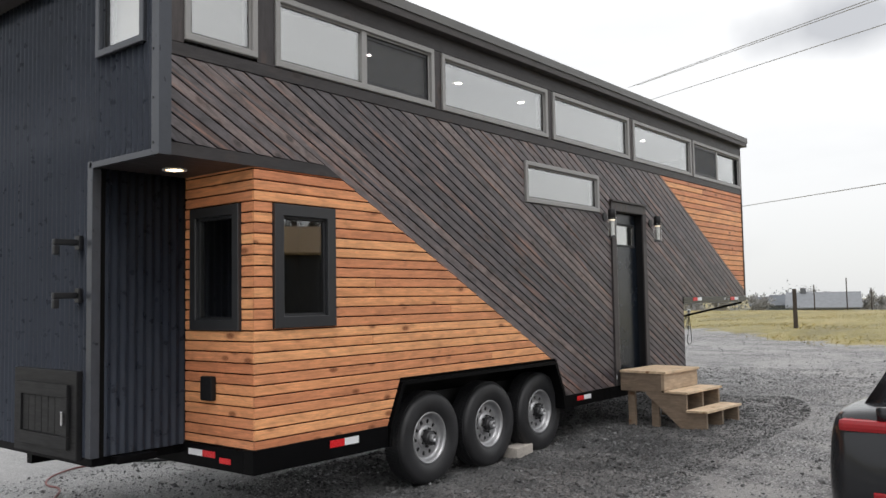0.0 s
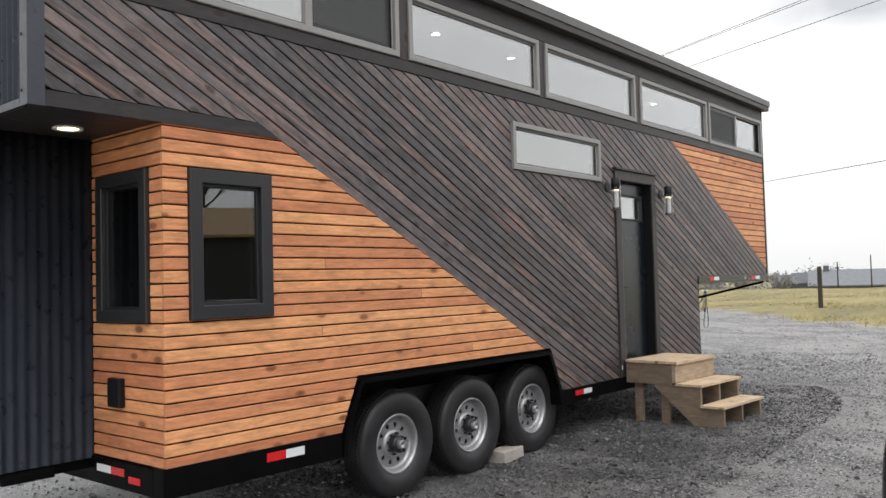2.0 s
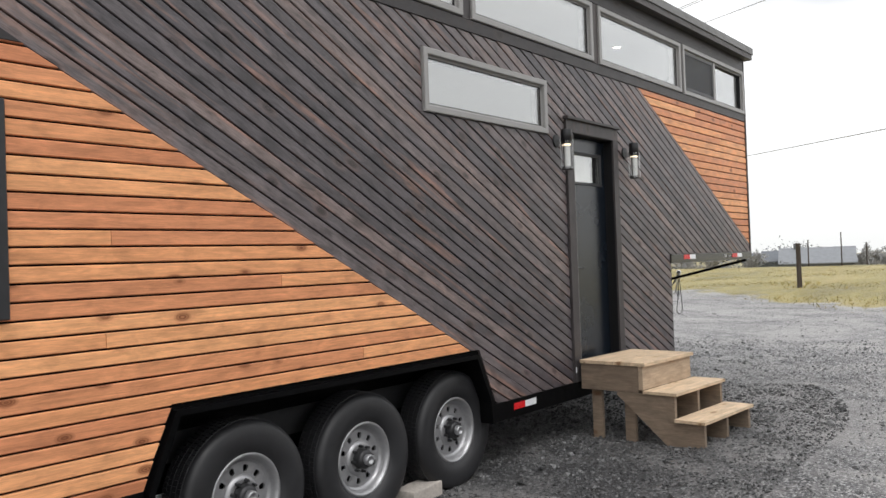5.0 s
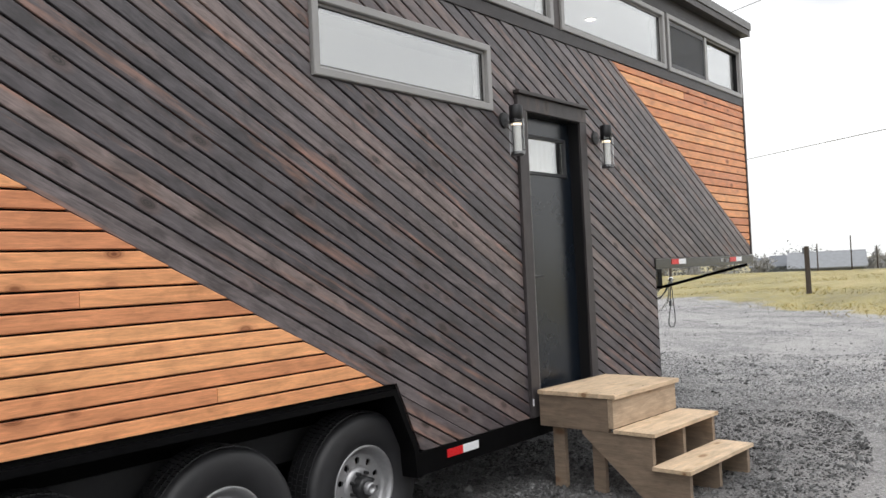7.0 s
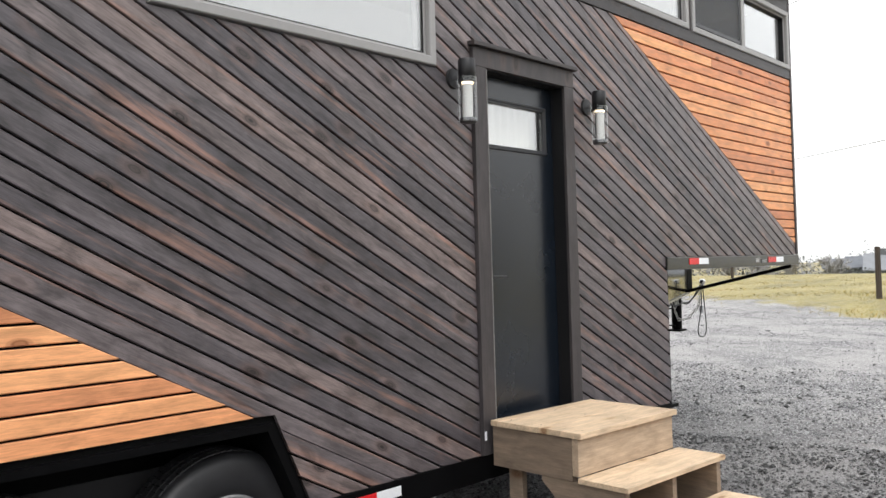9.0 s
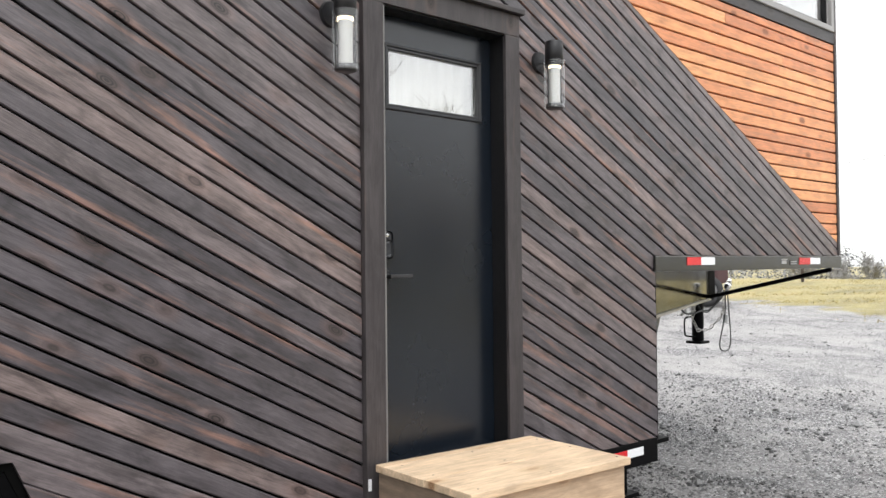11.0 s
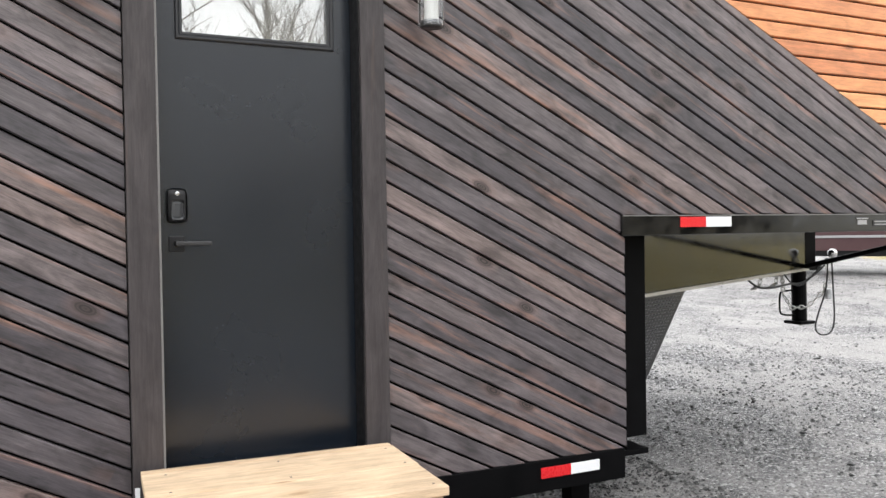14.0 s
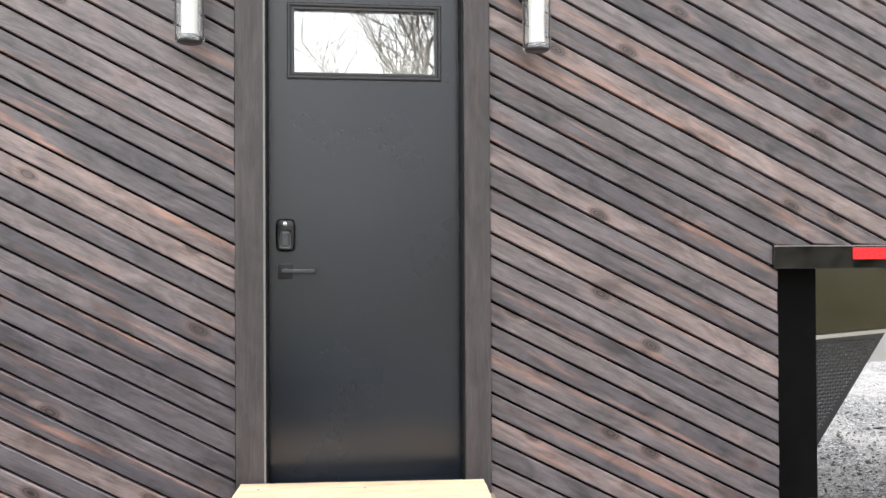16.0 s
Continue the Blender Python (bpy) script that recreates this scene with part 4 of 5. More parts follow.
# wall lamps beside the door
def wall_lamp(x, z):
    """z is the lamp's foot; the cylinder stands off the wall on a bracket."""
    lamp = thing("wall_lamp", "black cylinder wall lamp with a clear glass lower half, lit", "wall lamp", "lamps beside the door", at=pose(x, -0.10, z))
    part("back_plate", lathe([(0.0, 0.016), (0.05, 0.014), (0.055, 0.0)], 24, m=pose(0, 0.10, 0.245, 90, 0, 0)), M_lamp, lamp)
    part("bracket", box(-0.012, 0.012, 0.05, 0.09, 0.235, 0.255, 0.003), M_chrome, lamp)
    part("bracket", box(-0.012, 0.012, 0.05, 0.09, 0.205, 0.222, 0.003), M_chrome, lamp)
    part("cap", lathe([(0.0, 0.330), (0.042, 0.330), (0.045, 0.326), (0.045, 0.212), (0.040, 0.210), (0.0, 0.210)], 28), M_lamp, lamp, "black metal cap", True)
    part("foot_ring", lathe([(0.0, 0.0), (0.040, 0.0), (0.044, 0.004), (0.044, 0.024), (0.036, 0.026), (0.0, 0.026)], 28), M_lampfoot, lamp, "dull grey metal foot", True)
    gl = part("glass_cylinder", lathe([(0.052, 0.004), (0.052, 0.236)], 28), M_lampglass, lamp, "clear glass cylinder", True)
    gl.visible_shadow = False
    for a in (0, 180):
        c, s_ = 0.0475 * math.cos(radians(a)), 0.0475 * math.sin(radians(a))
        part("rod", tube((c, s_, 0.010), (c, s_, 0.215), 0.003, 8), M_lamp, lamp)
    part("bulb", lathe([(0.0, 0.2095), (0.032, 0.2095), (0.032, 0.200), (0.0, 0.198)], 20), M_bulb, lamp)
    part("inner_tube", lathe([(0.028, 0.026), (0.028, 0.198)], 20), M_frost, lamp, "frosted inner tube", True)
    return lamp


M_lampfoot = plain("lamp_foot_metal", (0.10, 0.10, 0.105), 0.35, 0.6)
M_frost = plain("frosted_tube", (0.55, 0.545, 0.53), 0.5, 0.0, 0.03)
wall_lamp(-0.316, 2.325)
wall_lamp(0.925, 2.325)

# soffit light over the nook
sl = thing("soffit_light", "round warm recessed light in the soffit, lit", "recessed light", at=pose(-5.755, 0.52, 2.588))
part("trim_ring", lathe([(0.085, 0.0), (0.085, -0.008), (0.06, -0.006), (0.06, 0.0)], 28), M_inner, sl)
part("lens", lathe([(0.0, -0.005), (0.06, -0.005), (0.06, 0.0)], 28), M_soffit_led, sl)

# two black hooks on the rear wall
for z in (1.70, 2.07):
    hk = thing("wall_hook", "black metal hook arm on the rear wall", "hook", "hooks on the rear wall", at=pose(XR, 0.98, z))
    part("base", box(-0.03, 0.0, -0.03, 0.03, -0.05, 0.05, 0.006), M_lamp, hk)
    part("arm", box(-0.20, -0.031, -0.02, 0.02, -0.022, 0.022, 0.01), M_lamp, hk)
    part("tip", box(-0.20, -0.16, -0.02, 0.02, -0.09, -0.023, 0.01), M_lamp, hk)

# ---- trailer steel ----
chassis = part("chassis_rail", box(X_CED - 0.02, -4.12, -0.006, 0.10, 0.44, 0.611, 0.004), M_steel, house, "black steel trailer frame")
part("side_rail", box(-1.33, X_LOW - 0.015, -0.008, 0.10, 0.44, 0.574, 0.004), M_steel, chassis)
part("rear_rail", box(X_CED - 0.02, X_CED + 0.08, 0.101, Y_BACK, 0.44, 0.60, 0.004), M_steel, chassis)
part("long_beam", box(X_CED + 0.081, X_LOW, 0.55, 0.63, 0.42, 0.58), M_steel, chassis)
part("long_beam", box(XR + 0.1, X_LOW, 1.9, 1.98, 0.42, 0.58), M_steel, chassis)
part("underbelly", box(X_CED + 0.03, X_LOW - 0.02, 0.44, Y_BACK, 0.581, 0.599), M_steel, chassis)
part("nook_step", box(XR + 0.02, X_CED - 0.021, Y_CED + 0.02, Y_BACK, 0.52, 0.58), M_steel, chassis)
part("rear_step_tube", box(XR + 0.15, XR + 0.45, Y_CED - 0.1, Y_CED + 0.0, 0.53, 0.578, 0.006), M_steel, chassis)
bm = bmesh.new()
wl_pts = [(-4.125, 0.44), (-4.10, 0.60), (-3.945, 0.955), (-1.505, 0.955), (-1.345, 0.60), (-1.33, 0.44)]
in_pts = [(-4.09, 0.44), (-4.065, 0.60), (-3.92, 0.925), (-1.53, 0.925), (-1.38, 0.60), (-1.365, 0.44)]
prism(wl_pts + in_pts[::-1], -0.02, 0.44, bm=bm)
part("wheel_arch", bm, M_steel, chassis, "black steel wheel arch")
part("arch_back", box(-4.10, -1.34, 0.441, 0.46, 0.45, 0.95), M_steel, chassis)
for x in (-3.443, -2.547, -1.641):
    part("axle", tube((x, 0.30, 0.42), (x, 2.3, 0.42), 0.045, 14), M_steel, chassis)
part("foot_step", box(X_LOW - 0.01, X_LOW + 0.14, 0.02, 0.42, 0.525, 0.55, 0.003), M_steel, chassis)
part("jack_leg", box(1.70, 1.80, 0.14, 0.22, 0.21, 0.44, 0.004), M_steel, chassis)
part("jack_shoe", box(1.66, 1.86, 0.10, 0.26, 0.225, 0.25, 0.004), M_steel, chassis)
part("end_post", box(X_LOW + 0.002, 2.187, 0.205, 0.30, 0.551, 1.515, 0.004), M_steel, chassis, "black end post of the low deck")
part("end_plate", box(X_LOW - 0.0015, X_LOW + 0.003, 0.0, 0.13, 0.56, 1.515), M_steel, chassis)
neck_rail = part("neck_rail", box(1.883, XE + 0.004, -0.016, 0.05, 1.517, 1.61, 0.004), M_rail, chassis, "scuffed black side rail of the gooseneck")
# Scuffed upper edge; its highlight is painted in as a pale strip.
part("rail_edge", box(1.884, XE + 0.003, -0.0185, -0.0162, 1.6045, 1.6095), M_edge, neck_rail, "worn upper edge, its highlight painted pale")
part("neck_rail_back", box(1.883, XE, 2.5, 2.6, 1.517, 1.61, 0.004), M_steel, chassis)
part("neck_nose", box(XE - 0.10, XE + 0.003, 0.051, 2.499, 1.517, 1.61, 0.004), M_steel, chassis)
part("neck_floor", box(1.905, XE - 0.101, 0.051, 2.499, 1.56, 1.609), M_steel, chassis)


def slanted(x0, x1, y0, sl):
    """Maps x along the tapering side of the neck."""
    return lambda x, y, z: (x, y0 + sl * (x - x0) + y, z)


neck_to = slanted(2.19, 4.30, 0.275, 0.375)
part("neck_panel", prism([(2.19, 1.225), (4.26, 1.265), (4.26, 1.559), (2.19, 1.559)], 0.0, 0.02, neck_to), M_gloss, chassis, "glossy black side panel of the neck")
part("neck_flange", prism([(2.187, 1.207), (4.30, 1.247), (4.30, 1.2645), (2.187, 1.2245)], -0.014, 0.03, neck_to), M_flange, chassis, "pale lower flange")
part("neck_panel", prism([(2.19, 1.225), (4.26, 1.265), (4.26, 1.559), (2.19, 1.559)], 0.0, 0.02, lambda x, y, z: (x, 2.6 - (0.275 + 0.375 * (x - 2.19) + y), z)), M_gloss, chassis)
part("neck_post", box(4.262, 4.36, 1.05, 1.12, 1.265, 1.559, 0.003), M_steel, chassis)
part("neck_front", box(4.30, 4.36, 1.121, 1.55, 1.265, 1.559, 0.003), M_steel, chassis)
gus = part("gusset", prism([(2.187, 0.66), (2.70, 1.2145), (2.187, 1.206)], 0.03, 0.04, neck_to), M_tread, chassis, "black tread plate gusset")
bm = bmesh.new()
k = 0
for i in range(60):
    for j in range(60):
        u, z = 2.195 + i * 0.0155, 0.69 + j * 0.0155
        if u > 2.67 or z > 1.20 or z < 0.71 + (u - 2.187) * 1.042:
            continue
        a = 40 if (i + j) % 2 else -40
        m = pose(0, 0, 0, 0, a, 0)
        vs = [m @ Vector(p) for p in ((-0.0085, 0, 0), (0, 0, 0.003), (0.0085, 0, 0), (0, 0, -0.003))]
        base = [bm.verts.new(neck_to(u + v.x, 0.0295, z + v.z)) for v in vs]
        top = bm.verts.new(neck_to(u, 0.0245, z))
        for q in range(4):
            bm.faces.new((base[q], base[(q + 1) % 4], top))
tr = part("tread_pattern", bm, M_treadlug, gus)
tr["kind"] = "stuff"
part("neck_brace", tube((4.30, 0.03, 1.506), (4.25, 1.075, 1.268), 0.017, 10), M_steel, chassis, "thin black diagonal brace")
part("neck_leg", tube((4.50, 1.31, 0.87), (4.47, 1.29, 1.27), 0.052, 18), M_steel, chassis, "black drop jack tube")
part("neck_plate", box(4.361, 4.60, 1.20, 1.40, 1.235, 1.264, 0.003), M_steel, chassis)
part("jack_foot", box(4.43, 4.58, 1.24, 1.39, 0.845, 0.869, 0.006), M_steel, chassis)
cable("jack_handle", [(4.45, 1.30, 1.09), (4.36, 1.34, 1.09), (4.34, 1.345, 1.06), (4.34, 1.345, 0.94), (4.36, 1.34, 0.91), (4.45, 1.30, 0.91)], 0.007, M_steel, chassis)
part("hitch_ball", lathe([(0.0, 0.034), (0.014, 0.031), (0.026, 0.022), (0.032, 0.008), (0.03, -0.012), (0.018, -0.028), (0.018, -0.06)], 20, m=pose(4.44, 0.98, 1.36)), M_chrome, chassis, "pale ball cap", True)


def reflector(boxes):
    for m, b in boxes:
        part("reflector_red" if m is M_red else "reflector_white", box(*b, 0.001), m, chassis)


reflector([(M_red, (2.21, 2.364, -0.020, -0.0165, 1.553, 1.600)), (M_white, (2.364, 2.522, -0.020, -0.0165, 1.553, 1.600)),
           (M_red, (3.665, 3.836, -0.020, -0.0165, 1.548, 1.595)), (M_white, (3.836, 4.0, -0.020, -0.0165, 1.548, 1.595)),
           (M_red, (1.446, 1.597, -0.012, -0.0085, 0.498, 0.544)), (M_white, (1.597, 1.747, -0.012, -0.0085, 0.498, 0.544)),
           (M_red, (-1.083, -0.932, -0.012, -0.0085, 0.496, 0.544)), (M_white, (-0.932, -0.775, -0.012, -0.0085, 0.496, 0.544)),
           (M_red, (-4.763, -4.612, -0.010, -0.0065, 0.525, 0.580)), (M_white, (-4.612, -4.459, -0.010, -0.0065, 0.525, 0.580)),
           (M_white, (X_CED - 0.024, X_CED - 0.0205, 0.575, 0.748, 0.518, 0.563)), (M_red, (X_CED - 0.024, X_CED - 0.0205, 0.422, 0.575, 0.518, 0.563))])
part("side_marker", box(X_CED - 0.026, X_CED - 0.0205, 0.24, 0.37, 0.49, 0.53, 0.004), M_red, chassis, "dark red marker lamp")
part("badge", box(3.40, 3.47, -0.0195, -0.0165, 1.553, 1.577), M_rim, chassis, "small metal maker's badge")
part("badge_plate", box(3.52, 3.63, -0.0185, -0.0165, 1.545, 1.575), M_hub, chassis)
for x, z in ((3.435, 1.585), (3.575, 1.568), (3.575, 1.553)):
    part("badge_bar", box(x - 0.045, x + 0.045, -0.0205, -0.0187, z - 0.003, z + 0.003), M_rim, chassis)

# safety chains, breakaway cable and wiring under the neck


def chain(points, n, r=0.014):
    pts = [Vector(p) for p in points]
    bm = bmesh.new()
    for i in range(n):
        t = (i + 0.5) / n * (len(pts) - 1)
        k = min(int(t), len(pts) - 2)
        p = pts[k].lerp(pts[k + 1], t - k)
        d = (pts[k + 1] - pts[k]).normalized()
        q = d.to_track_quat("X", "Z").to_matrix().to_4x4()
        m = Matrix.Translation(p) @ q @ pose(0, 0, 0, 90 * (i % 2), 0, 0)
        ring = []
        for a in range(12):
            c, s = math.cos(a * math.pi / 6), math.sin(a * math.pi / 6)
            mid = Vector((c * r * 1.5, s * r * 0.85, 0))
            ring.append([bm.verts.new(m @ (mid + Vector((c * math.cos(b) * 0.0045, s * math.cos(b) * 0.0045, math.sin(b) * 0.0045)))) for b in (0, 1.57, 3.14, 4.71)])
        for a in range(12):
            for b in range(4):
                bm.faces.new((ring[a][b], ring[(a + 1) % 12][b], ring[(a + 1) % 12][(b + 1) % 4], ring[a][(b + 1) % 4]))
    return bm


part("safety_chain", chain([(4.40, 1.0, 1.32), (4.42, 1.0, 1.20), (4.40, 1.02, 1.10), (4.33, 1.1, 0.99), (4.24, 1.15, 0.985), (4.16, 1.15, 1.08), (4.12, 1.12, 1.18), (4.08, 1.1, 1.25)], 24), M_zinc, house, "zinc safety chain", True)
part("safety_chain", chain([(3.75, 0.95, 1.24), (3.72, 0.95, 1.17), (3.66, 0.95, 1.15)], 5), M_zinc, house, "", True)
part("safety_chain", chain([(3.92, 0.98, 1.24), (3.90, 0.98, 1.17), (3.84, 0.98, 1.15)], 5), M_zinc, house, "", True)
cable("breakaway_cable", [(4.38, 0.97, 1.33), (4.36, 0.95, 1.15), (4.24, 0.93, 0.97), (4.20, 0.93, 0.86), (4.26, 0.93, 0.815), (4.36, 0.93, 0.82), (4.40, 0.93, 0.90), (4.41, 0.95, 1.10), (4.42, 0.97, 1.33)], 0.0055, M_rubber, house, "looped black breakaway cable")
cable("wiring", [(3.55, 0.9, 1.24), (3.65, 0.92, 1.16), (3.85, 0.95, 1.15), (4.05, 1.0, 1.17), (4.2, 1.0, 1.16), (4.36, 0.98, 1.28)], 0.007, M_rubber, house, "black trailer wiring")
cable("wiring", [(4.05, 1.05, 1.24), (4.10, 1.02, 1.14), (4.22, 1.0, 1.16), (4.38, 0.98, 1.33)], 0.005, M_rubber, house)
part("plug", tube((4.40, 0.98, 1.12), (4.40, 0.98, 1.05), 0.022, 12), M_white, house, "white plastic plug")


# wheels
def ring_sector_disc(r0, r1, hole_r, holes_n, y):
    """A disc with round ventilation holes."""
    bm = bmesh.new()
    rm = (r0 + r1) / 2
    seg = 6
    for k in range(holes_n):
        a0, a1 = 2 * math.pi * k / holes_n, 2 * math.pi * (k + 1) / holes_n
        am = (a0 + a1) / 2
        outer = [(r1, a0 + (a1 - a0) * i / seg) for i in range(seg + 1)] + [(r0, a1 - (a1 - a0) * i / seg) for i in range(seg + 1)]
        loop = [Vector((r * math.cos(a), 0, r * math.sin(a))) for r, a in outer]
        c = Vector((rm * math.cos(am), 0, rm * math.sin(am)))
        ih = [c + (p - c).normalized() * hole_r for p in loop]
        vo = [bm.verts.new((p.x, y, p.z)) for p in loop]
        vi = [bm.verts.new((p.x, y, p.z)) for p in ih]
        vb = [bm.verts.new((p.x, y + 0.012, p.z)) for p in ih]
        n2 = len(loop)
        for i in range(n2):
            j = (i + 1) % n2
            bm.faces.new((vo[i], vo[j], vi[j], vi[i]))
            bm.faces.new((vi[i], vi[j], vb[j], vb[i]))
    bmesh.ops.remove_doubles(bm, verts=bm.verts, dist=1e-4)
    return bm


def build_wheel():
    w = part("wheel", lathe([(0.0, 0.0), (0.05, 0.0), (0.05, -0.12), (0.0, -0.12)], 20, m=pose(0, 0, 0, 90, 0, 0)), M_hub, house)
    turn = pose(0, 0, 0, 90, 0, 0)
    # z of the profile is out of the wheel (towards the path)
    prof = [(0.212, -0.19), (0.25, -0.205), (0.33, -0.205), (0.375, -0.19), (0.398, -0.165), (0.404, -0.13), (0.4055, -0.09), (0.404, -0.05), (0.402, -0.006), (0.391, 0.018), (0.365, 0.032), (0.31, 0.036), (0.265, 0.030), (0.238, 0.014), (0.222, 0.0), (0.212, -0.01)]
    part("tyre", lathe(prof, 72, m=turn), M_tyre, w, "black trailer tyre", True)
    bm = bmesh.new()
    for ang in range(90):
        for rr, zz, sk in ((0.4045, -0.03, 6), (0.4055, -0.068, 0), (0.4055, -0.112, 0), (0.4045, -0.15, -6)):
            a = radians(ang * 4 + sk * 0.2)
            m = pose(0, 0, 0, 0, 0, math.degrees(a)) @ pose(rr, 0, zz)
            vs = [bm.verts.new(turn @ (m @ Vector(p))) for p in ((0.0035, -0.011, -0.016), (0.0035, 0.011, -0.016), (0.0035, 0.011, 0.016), (0.0035, -0.011, 0.016), (-0.004, -0.012, -0.017), (-0.004, 0.012, -0.017), (-0.004, 0.012, 0.017), (-0.004, -0.012, 0.017))]
            for f in ((0, 1, 2, 3), (0, 4, 5, 1), (1, 5, 6, 2), (2, 6, 7, 3), (3, 7, 4, 0)):
                bm.faces.new([vs[q] for q in f])
    part("tread", bm, M_tyre, w)
    part("rim", lathe([(0.224, -0.012), (0.228, 0.004), (0.220, 0.010), (0.208, 0.004), (0.200, -0.02), (0.194, -0.034), (0.188, -0.046), (0.174, -0.05)], 56, m=turn), M_rim, w, "silver steel rim", True)
    part("rim_disc", ring_sector_disc(0.105, 0.175, 0.0195, 10, 0.046), M_rim, w)
    part("rim_centre", lathe([(0.107, -0.046), (0.100, -0.034), (0.086, -0.029), (0.066, -0.029), (0.062, -0.032), (0.06, -0.06)], 40, m=turn), M_rim, w, "", True)
    part("hub_cap", lathe([(0.062, -0.032), (0.060, 0.012), (0.052, 0.024), (0.036, 0.026), (0.0, 0.026)], 28, m=turn), M_hub, w, "dark greased hub", True)
    part("grease_cap", lathe([(0.034, 0.024), (0.034, 0.052), (0.028, 0.060), (0.018, 0.056), (0.016, 0.048), (0.0, 0.048)], 24, m=turn), M_rim, w, "dull silver grease cap", True)
    part("rim_barrel", lathe([(0.19, -0.05), (0.188, -0.19), (0.06, -0.19)], 40, m=turn), M_hub, w)
    for k in range(8):
        a = 2 * math.pi * k / 8
        c = turn @ Vector((0.078 * math.cos(a), 0.078 * math.sin(a), -0.032))
        e = turn @ Vector((0.078 * math.cos(a), 0.078 * math.sin(a), 0.0))
        part("lug_nut", tube(c, e, 0.011, 6, 0.008), M_hub, w)
    return w


first = build_wheel()
first.matrix_basis = pose(-3.443, 0.125, 0.41, 0, 13, 0)
first["label"] = "black trailer wheel with a silver ten-hole rim"
copy_thing(first, pose(-2.547, 0.125, 0.42, 0, 40, 0))
copy_thing(first, pose(-1.641, 0.125, 0.436, 0, 71, 0))

# concrete block chocking the wheels
blk = tagged(part("concrete_block", box(-0.17, 0.17, -0.085, 0.085, -0.03, 0.085, 0.012), M_block), "pale concrete block lying on the gravel against a tyre", "block")
blk.matrix_world = pose(-2.02, 0.15, ground_z(-2.02, 0.15) + 0.02, 0, 0, 6)

# ---- wooden steps at the door ----
SX = pose(-0.137, -0.052, 0.0, 0, 0, -3.2)
steps = thing("wooden_steps", "pale pine entry steps with three treads, standing on gravel", "steps", at=SX)
W_ST = 0.845
ZG = 0.10


def plank(name, b, mat=None, label="", bev=0.003):
    return part(name, box(*b, bev), mat or M_pine, steps, label)


plank("platform_board", (-0.014, W_ST + 0.014, -0.318, -0.046, 0.736, 0.765), label="wide pine platform plank")
plank("platform_board", (-0.010, W_ST + 0.010, -0.590, -0.321, 0.736, 0.765))
plank("platform_board", (-0.014, W_ST + 0.012, -0.043, 0.0, 0.736, 0.765))
plank("tread", (-0.012, W_ST + 0.045, -0.850, -0.566, 0.524, 0.549), label="pine tread")
plank("tread", (-0.030, W_ST + 0.055, -1.078, -0.832, 0.330, 0.355), label="pine tread")
# Apron, legs and stringers use the darkened pine, their shade painted in.
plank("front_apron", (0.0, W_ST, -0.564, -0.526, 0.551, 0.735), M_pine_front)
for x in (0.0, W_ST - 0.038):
    plank("side_apron", (x, x + 0.038, -0.525, -0.002, 0.525, 0.735), M_pine_shade)
    plank("back_leg", (x + 0.039, x + 0.077, -0.165, -0.075, ZG, 0.735), M_pine_shade)
    plank("front_leg", (x + 0.039, x + 0.077, -0.465, -0.375, ZG, 0.735), M_pine_shade)
    plank("brace", (x + 0.039, x + 0.077, -0.374, -0.166, 0.62, 0.70), M_pine_shade)
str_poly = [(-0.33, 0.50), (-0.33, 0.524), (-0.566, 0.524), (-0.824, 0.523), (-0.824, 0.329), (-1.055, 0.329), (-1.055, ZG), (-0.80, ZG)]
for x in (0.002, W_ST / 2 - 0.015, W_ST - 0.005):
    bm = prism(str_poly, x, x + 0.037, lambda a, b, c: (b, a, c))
    part("stringer", bm, M_pine_shade, steps)
for x in (0.06, 0.43, 0.82):
    for y in (-0.545, -0.285, -0.08):
        part("nail", lathe([(0.0, 0.0012), (0.004, 0.001), (0.0045, 0.0)], 8, m=pose(x, y, 0.765)), M_hub, steps)


# ---- the yard: cars, posts, cords, stones ----
def loft(sections, bm=None):
    """A skin over rings of equal length, closed at both ends."""
    bm = bm or bmesh.new()
    rings = [[bm.verts.new(p) for p in sec] for sec in sections]
    n = len(rings[0])
    for a, b in zip(rings, rings[1:]):
        for i in range(n):
            bm.faces.new((a[i], a[(i + 1) % n], b[(i + 1) % n], b[i]))
    bm.faces.new(rings[0][::-1])
    bm.faces.new(rings[-1])
    return bm


def car_section(x, w, z0, z1, r=0.12):
    """A rounded cross-section of a car body at x, from side to side."""
    pts = []
    for sy in (1, -1):
        side = [(w * 0.94, z0), (w, z0 + 0.12), (w * 1.0, (z0 + z1) / 2), (w * 0.97, z1 - r), (w * 0.90, z1 - 0.03), (w * 0.55, z1)]
        pts += [(x, sy * a, b) for a, b in (side if sy > 0 else side[::-1])]
    return pts


